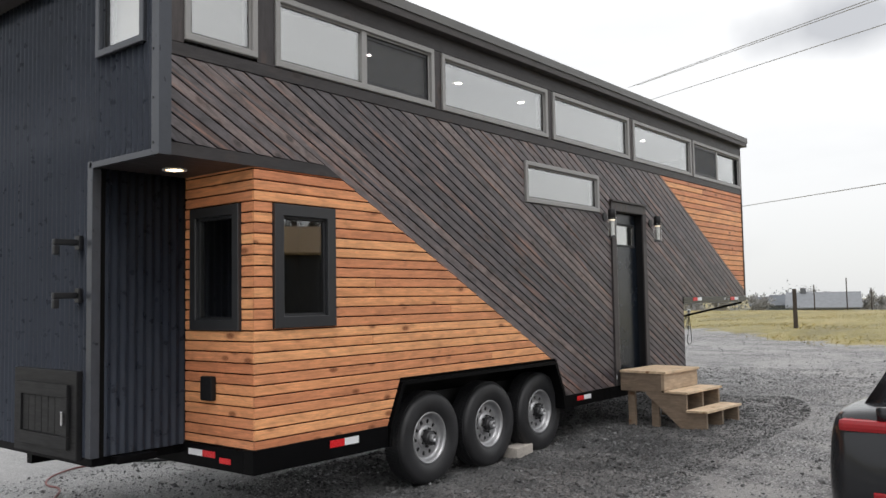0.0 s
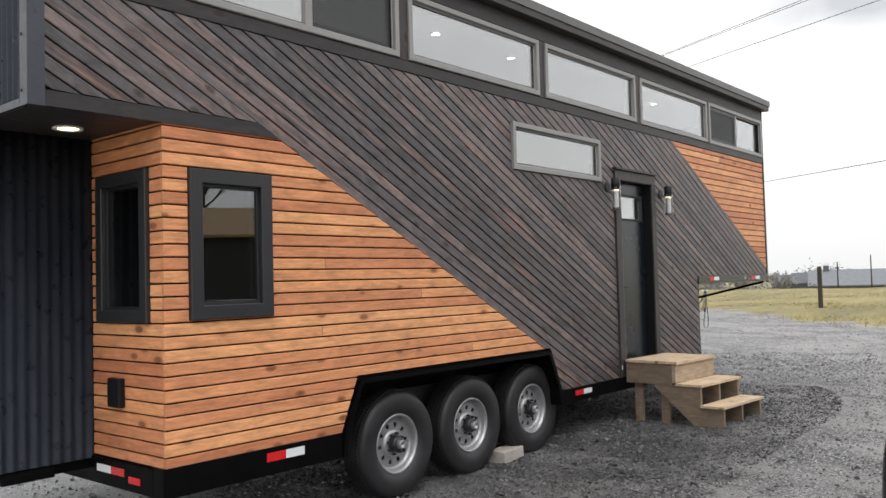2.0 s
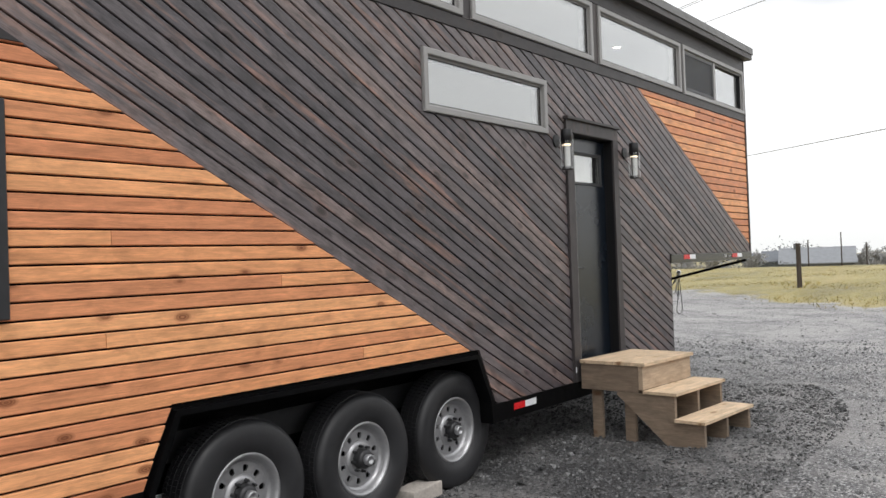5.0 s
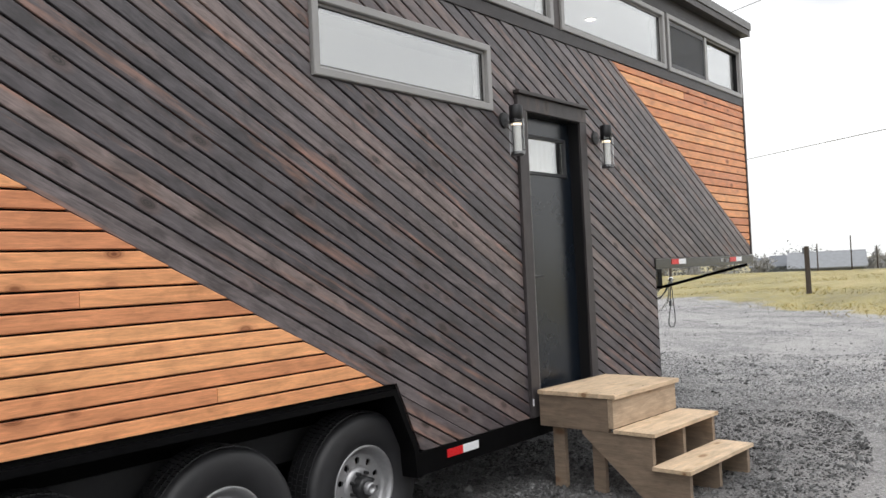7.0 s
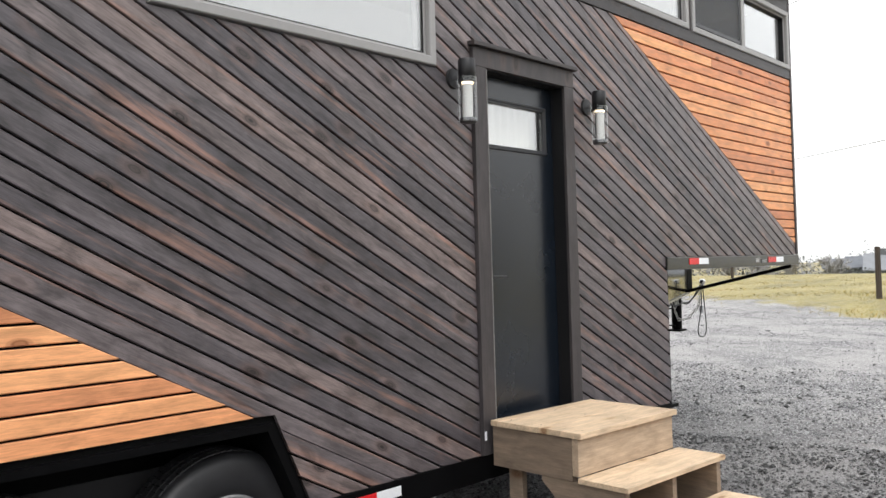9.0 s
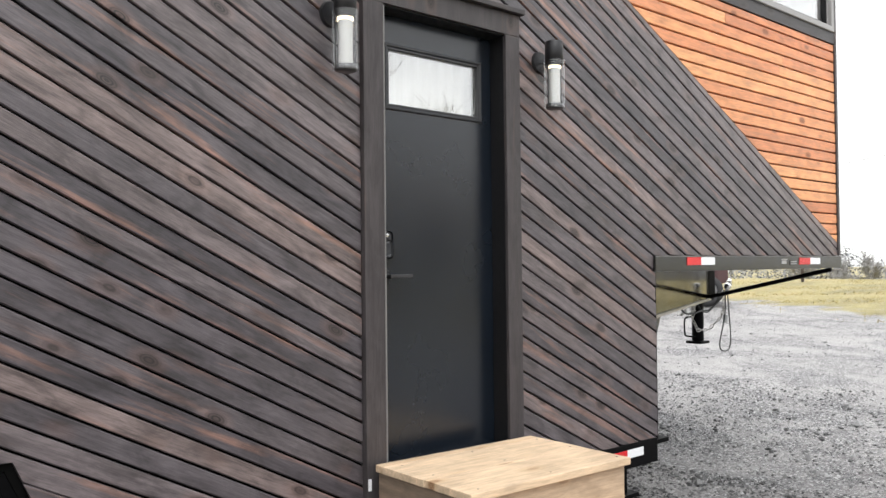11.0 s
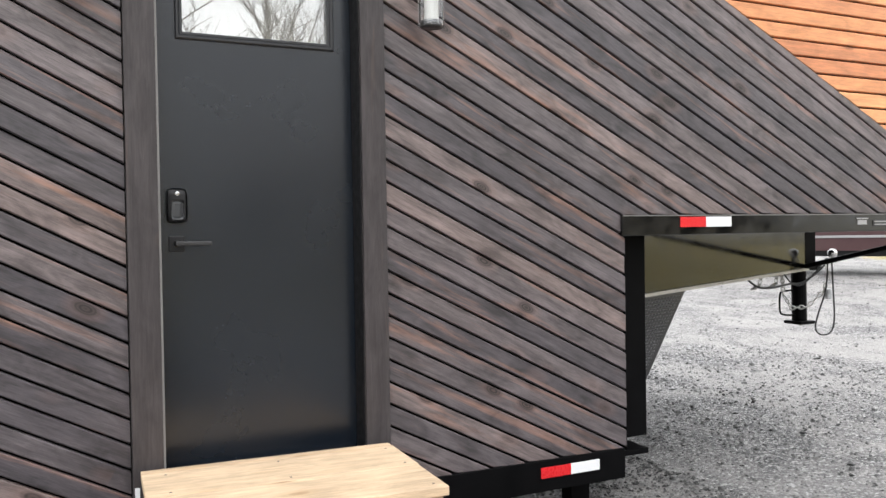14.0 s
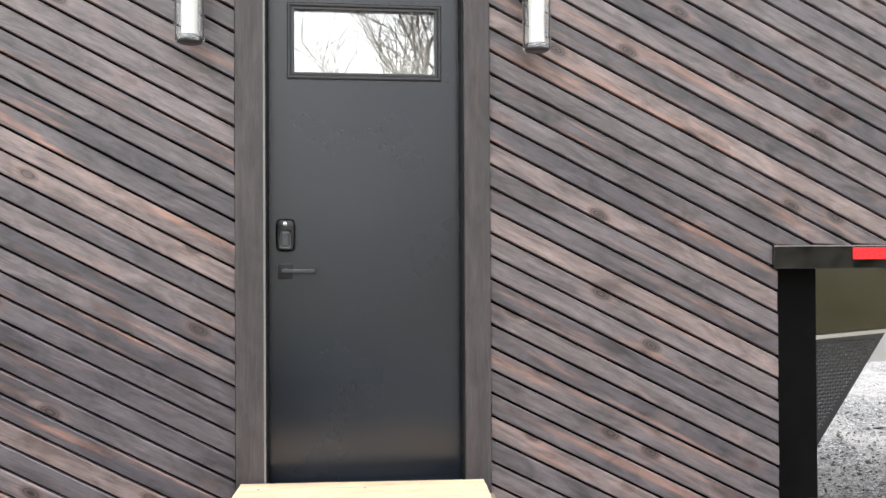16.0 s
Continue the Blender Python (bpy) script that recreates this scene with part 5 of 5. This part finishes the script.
def road_wheel(parent, x, y, r, side):
    turn = pose(x, y, r, 90 * side, 0, 0)
    w = part("wheel", lathe([(0.62 * r, -0.1), (0.9 * r, -0.1), (r, -0.07), (r, 0.07), (0.93 * r, 0.10), (0.66 * r, 0.11), (0.62 * r, 0.09)], 40, m=turn), M_tyre, parent, "", True)
    part("rim", lathe([(0.63 * r, 0.095), (0.60 * r, 0.08), (0.55 * r, 0.03), (0.2 * r, 0.045), (0.17 * r, 0.065), (0.0, 0.07)], 36, m=turn), M_rim, w, "", True)
    for k in range(6):
        a = k * math.pi / 3
        p0 = turn @ Vector((0.16 * r * math.cos(a), 0.16 * r * math.sin(a), 0.06))
        p1 = turn @ Vector((0.58 * r * math.cos(a), 0.58 * r * math.sin(a), 0.075))
        part("spoke", tube(p0, p1, 0.035 * r / 0.33, 6), M_rim, w)
    return w


def sedan(m):
    """A saloon, rear bumper at x = 0, nose at +x."""
    car = thing("sedan", "dark charcoal saloon car parked on the gravel", "car", at=m)
    secs = [(0.0, 0.62, 0.42, 0.60), (0.03, 0.76, 0.32, 0.80), (0.10, 0.83, 0.25, 0.94), (0.20, 0.875, 0.22, 0.955), (0.55, 0.915, 0.20, 0.965), (1.2, 0.925, 0.19, 0.96), (2.4, 0.925, 0.19, 0.94), (3.3, 0.92, 0.19, 0.90), (4.2, 0.90, 0.20, 0.78), (4.6, 0.82, 0.25, 0.66), (4.72, 0.70, 0.32, 0.56)]
    body = part("body", loft([car_section(x, w * 1.035, z0, z1 - 0.03, 0.06) for x, w, z0, z1 in secs]), M_car, car, "", True)
    md = body.modifiers.new("round", "SUBSURF")
    md.levels = md.render_levels = 2
    part("boot_lip", loft([[(x, y, z) for x, z in ((0.07, 0.84), (0.05, 0.925), (0.10, 0.935), (0.30, 0.86))] for y in (-0.60, -0.55, -0.3, 0.0, 0.3, 0.55, 0.60)]), M_car, car, "raised boot lip", True)
    cab = []
    for x, w, z in ((0.45, 0.66, 0.95), (0.95, 0.63, 1.28), (1.5, 0.62, 1.41), (2.3, 0.62, 1.42), (2.9, 0.64, 1.28), (3.5, 0.70, 0.93)):
        cab.append([(x, w * 1.15, 0.9), (x, w, z - 0.05), (x, w * 0.85, z), (x, -w * 0.85, z), (x, -w, z - 0.05), (x, -w * 1.15, 0.9)])
    part("cabin", loft(cab), M_car, car, "", True)
    part("rear_window", prism([(-0.56, 0.0), (0.56, 0.0), (0.50, 0.50), (-0.50, 0.50)], -0.012, 0.0, lambda a, b, c: (0.50 + c * 0.86 - 0.02, a, 1.0 + c * 0.60 - b + 0.012)), M_carglass, car, "sloping rear window")
    for sy in (1, -1):
        part("tail_light", box(0.045, 0.16, min(sy * 0.47, sy * 0.80), max(sy * 0.47, sy * 0.80), 0.790, 0.860, 0.025), M_tail, car, "dark red tail light")
        part("tail_light", box(0.035, 0.12, min(sy * 0.08, sy * 0.455), max(sy * 0.08, sy * 0.455), 0.785, 0.850, 0.02), M_tail, car, "dark red tail light")
        part("rear_reflector", box(-0.004, 0.04, min(sy * 0.4, sy * 0.62), max(sy * 0.4, sy * 0.62), 0.45, 0.48, 0.008), M_tail, car)
        for x in (0.95, 3.75):
            road_wheel(car, x, sy * 0.84, 0.33, sy * -1)
    part("boot_seam", box(-0.006, 0.02, -0.445, 0.445, 0.60, 0.606), M_plastic, car)
    part("bumper_valance", box(-0.01, 0.1, -0.72, 0.72, 0.27, 0.36, 0.02), M_plastic, car)
    for i in range(4):
        part("badge_bar", box(-0.006, 0.012, 0.24 + i * 0.05, 0.275 + i * 0.05, 0.705, 0.74, 0.002), M_rim, car)
    part("number_plate", box(-0.008, 0.006, -0.17, 0.17, 0.54, 0.68, 0.004), M_white, car)
    return car


M_tail = plain("tail_light_red", (0.30, 0.012, 0.016), 0.12, 0.0, 0.1, 60)
M_carglass = plain("car_window", (0.02, 0.022, 0.024), 0.05, 0.0, 0.05)
sedan(pose(-4.12, -4.20, ground_z(-3, -4.3), 0, 0, -1.5))


def pickup(m):
    """A pickup truck, nose at +x."""
    t = thing("pickup_truck", "dark maroon pickup truck with a silver side stripe, parked on gravel", "truck", at=m)
    part("body", loft([[(x, sy * w, z) for sy, zz in ((1, 0), (1, 1), (-1, 1), (-1, 0)) for z in (z0 if zz == 0 else z1,)] for x, w, z0, z1 in ((-2.6, 0.92, 0.52, 1.08), (-0.9, 0.95, 0.48, 1.12), (1.0, 0.95, 0.48, 1.12), (1.9, 0.93, 0.50, 1.08), (2.12, 0.88, 0.56, 0.98))]), M_truck, t)
    part("cab", loft([[(x, w * 1.12, 1.1), (x, w, z), (x, -w, z), (x, -w * 1.12, 1.1)] for x, w, z in ((-0.75, 0.80, 1.12), (-0.62, 0.74, 1.80), (0.55, 0.74, 1.82), (1.15, 0.80, 1.12))]), M_truck, t)
    for sy in (1, -1):
        part("side_window", prism([(-0.5, 1.2), (0.85, 1.2), (0.5, 1.72), (-0.5, 1.72)], -0.01, 0.0, lambda a, b, c, sy=sy: (a, sy * (0.872 - (c - 1.12) * 0.13) - b * sy, c)), M_carglass, t)
        part("side_stripe", box(-2.5, 1.15, min(sy * 0.955, sy * 0.97), max(sy * 0.955, sy * 0.97), 0.74, 0.79, 0.005), M_rim, t, "silver side moulding")
        for x in (-1.55, 1.65):
            road_wheel(t, x, sy * 0.86, 0.365, -sy)
        part("headlight", box(2.05, 2.14, min(sy * 0.5, sy * 0.84), max(sy * 0.5, sy * 0.84), 0.78, 0.92, 0.02), M_white, t)
    part("bumper", box(2.08, 2.2, -0.92, 0.92, 0.46, 0.62, 0.03), M_chrome, t, "chrome bumper")
    part("sill", box(-2.4, 1.9, -0.88, 0.88, 0.36, 0.52, 0.02), M_plastic, t)
    return t


pickup(pose(15.02, 9.36, ground_z(15, 9) + 0.03, 0, 0, -60))

# fence posts in the field
for x, y, h in ((16.9, 2.85, 1.18), (31.8, 13.0, 1.2)):
    zz = ground_z(x, y)
    bm = tube((0, 0, -0.2), (0.015, 0.01, h), 0.066, 10, 0.058)
    po = tagged(part("fence_post", bm, M_post), "weathered dark wooden fence post standing in the grass", "fence post", "fence posts in the field")
    po.matrix_world = pose(x, y, zz)

# cord lying on the pale apron
zc = 0.012
cord = cable("extension_cord", [(-4.3, 3.2, ground_z(-4.3, 3) + zc), (-4.6, 3.5, zc), (-4.9, 3.55, zc), (-5.3, 3.3, zc), (-5.5, 2.95, zc), (-5.45, 2.75, zc), (-5.62, 2.45, zc), (-6.0, 2.0, zc)], 0.009, M_cord)
tagged(cord, "thin faded red extension cord on the pale ground", "cord")
hose = cable("black_hose", [(-3.4, 2.4, 0.02), (-3.9, 2.75, 0.03), (-4.2, 3.05, 0.03), (-4.4, 3.3, 0.02)], 0.016, M_rubber)
tagged(hose, "black hose lying on the ground under the trailer", "hose")

# overhead wires
for pts in (((53.54, 25.15, 19.02), (39.24, 10.69, 16.23), (24.94, -3.77, 13.43)), ((53.98, 25.07, 17.61), (39.66, 10.39, 15.07), (25.33, -4.29, 12.53)), ((53.27, 25.8, 18.9), (39.09, 11.12, 16.22), (24.92, -3.55, 13.54)), ((56.92, 21.35, 8.4), (41.52, 9.53, 7.26), (26.12, -2.29, 6.12))):
    a, b, c = (Vector(p) for p in pts)
    w = cable("power_line", [a, a.lerp(b, 0.5), b, b.lerp(c, 0.5), c], 0.022, M_wire)
    tagged(w, "thin dark overhead power line against the sky", "power line", "overhead wires")


# ---- trees ----
def bare_tree(m, height, seed, depth=5, twig=0.010, spread=0.55):
    """A leafless tree: trunk and limbs, and a crown of fine twigs."""
    rnd = random.Random(seed)
    skins = {False: ([], []), True: ([], [])}

    def stick(p, q, r, r2, seg, fine):
        verts, faces = skins[fine]
        d = (q - p).normalized()
        u = d.orthogonal().normalized()
        v = d.cross(u)
        k = len(verts)
        for c, rr in ((p, r), (q, r2)):
            verts.extend(c + (u * math.cos(6.2832 * i / seg) + v * math.sin(6.2832 * i / seg)) * rr for i in range(seg))
        faces.extend((k + i, k + (i + 1) % seg, k + seg + (i + 1) % seg, k + seg + i) for i in range(seg))

    def limb(p, d, length, r, level):
        for k in range(3):
            d2 = (d + Vector((rnd.uniform(-1, 1), rnd.uniform(-1, 1), rnd.uniform(-0.4, 0.7))) * 0.16).normalized()
            q = p + d2 * length / 3
            r2 = r * 0.86
            stick(p, q, r, r2, 9 if level < 2 else 5 if level < 4 else 3, level > 2)
            p, d, r = q, d2, r2
            if level < depth and (k > 0 or level > 0):
                for _ in range(2):
                    side = Vector((rnd.uniform(-1, 1), rnd.uniform(-1, 1), rnd.uniform(-0.1, 0.8))).normalized()
                    nd = (d * (1 - spread) + side * spread).normalized()
                    limb(p, nd, length * rnd.uniform(0.5, 0.72), max(r * rnd.uniform(0.45, 0.62), twig), level + 1)

    limb(Vector((0, 0, -0.3)), Vector((0, 0, 1)), height * 0.42, height * 0.026, 0)
    tree = thing("bare_tree", "leafless tree with spreading dark branches", "tree", "bare trees", at=m)
    bark = M_bark if twig < 0.03 else M_bark_haze
    for fine, nm in ((False, "trunk"), (True, "crown")):
        me = bpy.data.meshes.new(nm)
        me.from_pydata([tuple(v) for v in skins[fine][0]], [], skins[fine][1])
        me.materials.append(bark)
        ob = new(nm, me)
        ob.parent = tree
        if fine:
            ob["kind"] = "stuff"
    return tree


for x, y, h, sd in ((3.2, -24, 13, 1), (-3.5, -28, 10, 3), (21.0, -42, 17, 2), (13.0, -37, 17, 4), (29.0, -39, 16, 5)):
    bare_tree(pose(x, y, ground_z(x, y)), h, sd, 4, 0.012)

EYE0 = (-9.13, -4.71)


def polar(deg, dist):
    return EYE0[0] + dist * math.cos(radians(deg)), EYE0[1] + dist * math.sin(radians(deg))


for deg, dist, h, sd in ((18.4, 100, 5.2, 11), (16.7, 110, 5.6, 12), (12.0, 105, 5.6, 13), (11.0, 108, 6.2, 14), (13.4, 130, 7, 15), (20.5, 120, 7, 16), (22.5, 125, 7.5, 17), (24.0, 120, 7, 18), (9.6, 110, 7, 19)):
    x, y = polar(deg, dist)
    bare_tree(pose(x, y, ground_z(x, y), 0, 0, sd * 40), h, sd, 4, 0.04, 0.6)


# ---- far buildings ----
def farm_building(name, label, deg, dist, w, d, eave, ridge, wall_mat, roof_mat, turn, wins=3, chimney=False):
    x, y = polar(deg, dist)
    b = thing(name, label, "building", at=pose(x, y, ground_z(x, y), 0, 0, turn))
    part("wall", prism([(-w / 2, 0), (w / 2, 0), (w / 2, eave), (-w / 2, eave)], -d / 2, d / 2), wall_mat, b)
    part("gable", prism([(-d / 2, eave), (d / 2, eave), (0, ridge)], -w / 2 + 0.1, w / 2 - 0.1, lambda a, bb, c: (bb, a, c)), wall_mat, b)
    for sy in (1, -1):
        part("roof", prism([(-w / 2 - 0.4, 0), (w / 2 + 0.4, 0), (w / 2 + 0.4, 1), (-w / 2 - 0.4, 1)], 0, 0.12, lambda a, t, c, sy=sy: (a, sy * (d / 2 + 0.3) * (1 - c), eave - 0.1 + (ridge - eave + 0.2) * c + t)), roof_mat, b)
    if chimney:
        part("chimney", box(w * 0.25, w * 0.25 + 0.6, -0.3, 0.3, ridge - 0.5, ridge + 0.7), wall_mat, b)
    for i in range(wins):
        xx = -w / 2 + w * (i + 0.5) / wins
        part("window", box(xx - 0.5, xx + 0.5, -d / 2 - 0.05, -d / 2 + 0.02, eave * 0.62, eave * 0.62 + 1.0), M_carglass, b)
    return b


farm_building("barn", "dark grey barn with a low roof beyond the field", 17.3, 108, 5.0, 6, 3.3, 4.1, M_barn, M_barn, 108, 2)
farm_building("barn", "long grey barn with a low roof beyond the field", 16.0, 112, 5.5, 6, 3.6, 4.6, M_barn, M_barn, 106, 2)
farm_building("farmhouse", "pale farmhouse with a light metal roof beyond the field", 14.5, 104, 7.0, 5, 2.9, 4.4, M_house, M_barn_roof, 104, 3, True)
farm_building("barn", "long pale shed with a light roof far off", 11.0, 150, 9.0, 8, 3.4, 4.4, M_house, M_barn_roof, 101, 4)
farm_building("shed", "tan-roofed long shed across the yard", -45.1, 39.1, 26.0, 8, 3.5, 5.0, M_dark_in, M_tan, -144, 6)
for deg, dist, h in ((13.15, 100, 5.9), (15.0, 95, 4.8), (11.8, 100, 4.8)):
    x, y = polar(deg, dist)
    bm = tube((0, 0, -0.5), (0, 0, h), 0.075, 8, 0.055)
    tube((-0.7, 0, h - 0.4), (0.7, 0, h - 0.4), 0.04, 6, bm=bm)
    po = tagged(part("utility_pole", bm, M_post), "slim dark utility pole beyond the field", "utility pole", "utility poles")
    po.matrix_world = pose(x, y, ground_z(x, y), 0, 0, deg)


def clump(bm, c, r, rnd, seg=7):
    """One ragged mass of twigs and leaves, as crossed slivers."""
    for _ in range(seg):
        p = Vector(c) + Vector((rnd.gauss(0, r), rnd.gauss(0, r), abs(rnd.gauss(0, r * 1.1))))
        a, b2 = rnd.uniform(0, 6.28), rnd.uniform(-0.6, 1.2)
        u = Vector((math.cos(a), math.sin(a), b2)) * r * rnd.uniform(0.3, 0.8)
        v = Vector((-math.sin(a), math.cos(a), rnd.uniform(-0.5, 0.5))) * r * rnd.uniform(0.1, 0.35)
        q = [bm.verts.new(p + e) for e in (u * -0.5, v, u * 0.5, v * -1)]
        bm.faces.new(q)


rnd = random.Random(5)
bm = bmesh.new()
for i in range(2000):
    deg = rnd.uniform(-4, 62)
    dist = rnd.uniform(125, 165)
    x, y = polar(deg, dist)
    top = 4.6 + 1.1 * math.sin(deg * 0.9) + rnd.uniform(-0.8, 0.6) + (1.2 if deg > 19 else 0)
    for zz in np.arange(0.3, top, 0.9):
        clump(bm, (x, y, ground_z(x, y) + zz), 0.55, rnd, 6)
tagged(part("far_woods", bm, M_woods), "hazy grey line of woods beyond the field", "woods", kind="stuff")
bm = bmesh.new()
for deg, dist, h in ((17.0, 98, 3.6), (16.4, 97, 3.2), (18.6, 96, 2.6)):
    x, y = polar(deg, dist)
    for k in range(160):
        u, v = rnd.uniform(-1, 1), rnd.uniform(-1, 1)
        clump(bm, (x + u * 1.6, y + v * 1.6, ground_z(x, y) + 0.2 + rnd.uniform(0, h * 0.7) * max(0.05, 1 - u * u)), 0.22, rnd, 8)
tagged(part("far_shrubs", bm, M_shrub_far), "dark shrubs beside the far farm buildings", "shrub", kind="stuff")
# bare scrub across the yard, behind the walk: added unseen, to darken window reflections
bm = bmesh.new()
for i in range(1500):
    x, y = rnd.uniform(-26, 8), -36 + rnd.gauss(0, 1.5)
    clump(bm, (x, y, rnd.uniform(0.1, 2.4)), 0.4, rnd, 9)
tagged(part("scrub_hedge", bm, M_shrub), "added unseen scrub that darkens the window reflections", "hedge", kind="stuff")


# ---- loose stones and grass, as stuff ----
def pebbles(n, xr, yr, size, seed, mat, skip=None):
    r2 = random.Random(seed)
    verts, faces = [], []
    base = [Vector(p) for p in ((1, 0, 0), (0, 1, 0), (-1, 0, 0), (0, -1, 0), (0, 0, 0.8), (0, 0, -0.5))]
    fs = ((0, 1, 4), (1, 2, 4), (2, 3, 4), (3, 0, 4), (1, 0, 5), (2, 1, 5), (3, 2, 5), (0, 3, 5))
    for _ in range(n):
        x, y = r2.uniform(*xr), r2.uniform(*yr)
        if skip and skip(x, y):
            continue
        s = size * r2.lognormvariate(0, 0.45)
        rot = Euler((r2.uniform(-0.5, 0.5), r2.uniform(-0.5, 0.5), r2.uniform(0, 6.3))).to_matrix()
        k = len(verts)
        z = ground_z(x, y) + 0.018 * noise.noise((x * 0.8, y * 0.8, 0)) + 0.012 * noise.noise((x * 2.3, y * 2.3, 4))
        for p in base:
            q = rot @ Vector((p.x * s * r2.uniform(0.7, 1.3), p.y * s * r2.uniform(0.6, 1.1), p.z * s * r2.uniform(0.6, 1.0)))
            verts.append((x + q.x, y + q.y, z + q.z + s * 0.2))
        faces += [tuple(k + i for i in f) for f in fs]
    me = bpy.data.meshes.new("gravel_stones")
    me.from_pydata(verts, [], faces)
    me.materials.append(mat)
    return me


def stone_material(name="loose_stones", k=1.0):
    m, n, l, b = node_mat(name)
    g = n.new("ShaderNodeNewGeometry")
    l.new(ramp(n, l, g.outputs["Random Per Island"], [(0.0, [0.06 * k] * 3), (0.4, [0.17 * k] * 3), (0.8, [0.31 * k] * 3), (1.0, [0.47 * k] * 3)]), b.inputs["Base Color"])
    b.inputs["Roughness"].default_value = 0.7
    return m


M_stone = stone_material()
M_stone_pale = stone_material("pale_loose_stones", 1.5)
# Darker stones: moisture plus the trailer's shade, both put into the colour.
M_stone_dark = stone_material("damp_shaded_stones", 0.42)
off_grass = lambda x, y: x > edge_x(y) - 0.5
tagged(new("gravel_stones", pebbles(42000, (-4.6, 4.0), (-1.9, 1.6), 0.0085, 21, M_stone_dark, lambda x, y: off_grass(x, y) or damp_shade_at(x, y) < 0.4)), "loose crushed grey gravel stones", "gravel", kind="stuff")
tagged(new("gravel_stones", pebbles(46000, (-4.5, 6.5), (-5.0, 4.0), 0.0085, 22, M_stone, lambda x, y: off_grass(x, y) or damp_shade_at(x, y) > 0.35)), "loose crushed grey gravel stones", "gravel", kind="stuff")
tagged(new("gravel_stones", pebbles(16000, (2, 15), (-5.0, 13), 0.0085, 24, M_stone, off_grass)), "loose crushed grey gravel stones", "gravel", kind="stuff")
tagged(new("gravel_stones", pebbles(5000, (-6.5, -3.0), (0.8, 3.5), 0.008, 23, M_stone_pale)), "loose crushed grey gravel stones", "gravel", kind="stuff")


def grass_material():
    m, n, l, b = node_mat("grass_blades")
    g = n.new("ShaderNodeNewGeometry")
    l.new(ramp(n, l, g.outputs["Random Per Island"], [(0.0, (0.20, 0.165, 0.045)), (0.5, (0.35, 0.28, 0.085)), (1.0, (0.50, 0.38, 0.16))]), b.inputs["Base Color"])
    b.inputs["Roughness"].default_value = 0.8
    return m


r3 = random.Random(8)
verts, faces = [], []
for _ in range(26000):
    d = 12 + 40 * r3.random() ** 1.6
    deg = r3.uniform(2, 36)
    x, y = polar(deg, d + 8)
    lim = edge_x(y) + r3.gauss(0.5, 0.7)
    if x < lim:
        continue
    z, h = ground_z(x, y), r3.uniform(0.012, 0.04) * (1 + 0.8 * (noise.noise((x * 0.5, y * 0.5, 2)) > 0.25))
    a, le, le2 = r3.uniform(0, 6.3), r3.uniform(-0.1, 0.1), r3.uniform(-0.1, 0.1)
    k = len(verts)
    w = 0.012
    verts += [(x - w * math.cos(a), y - w * math.sin(a), z - 0.02), (x + w * math.cos(a), y + w * math.sin(a), z - 0.02), (x + le, y + le2, z + h)]
    faces.append((k, k + 1, k + 2))
me = bpy.data.meshes.new("field_grass")
me.from_pydata(verts, [], faces)
me.materials.append(grass_material())
tagged(new("field_grass", me), "rough yellow-green winter grass in the field", "grass", kind="stuff")
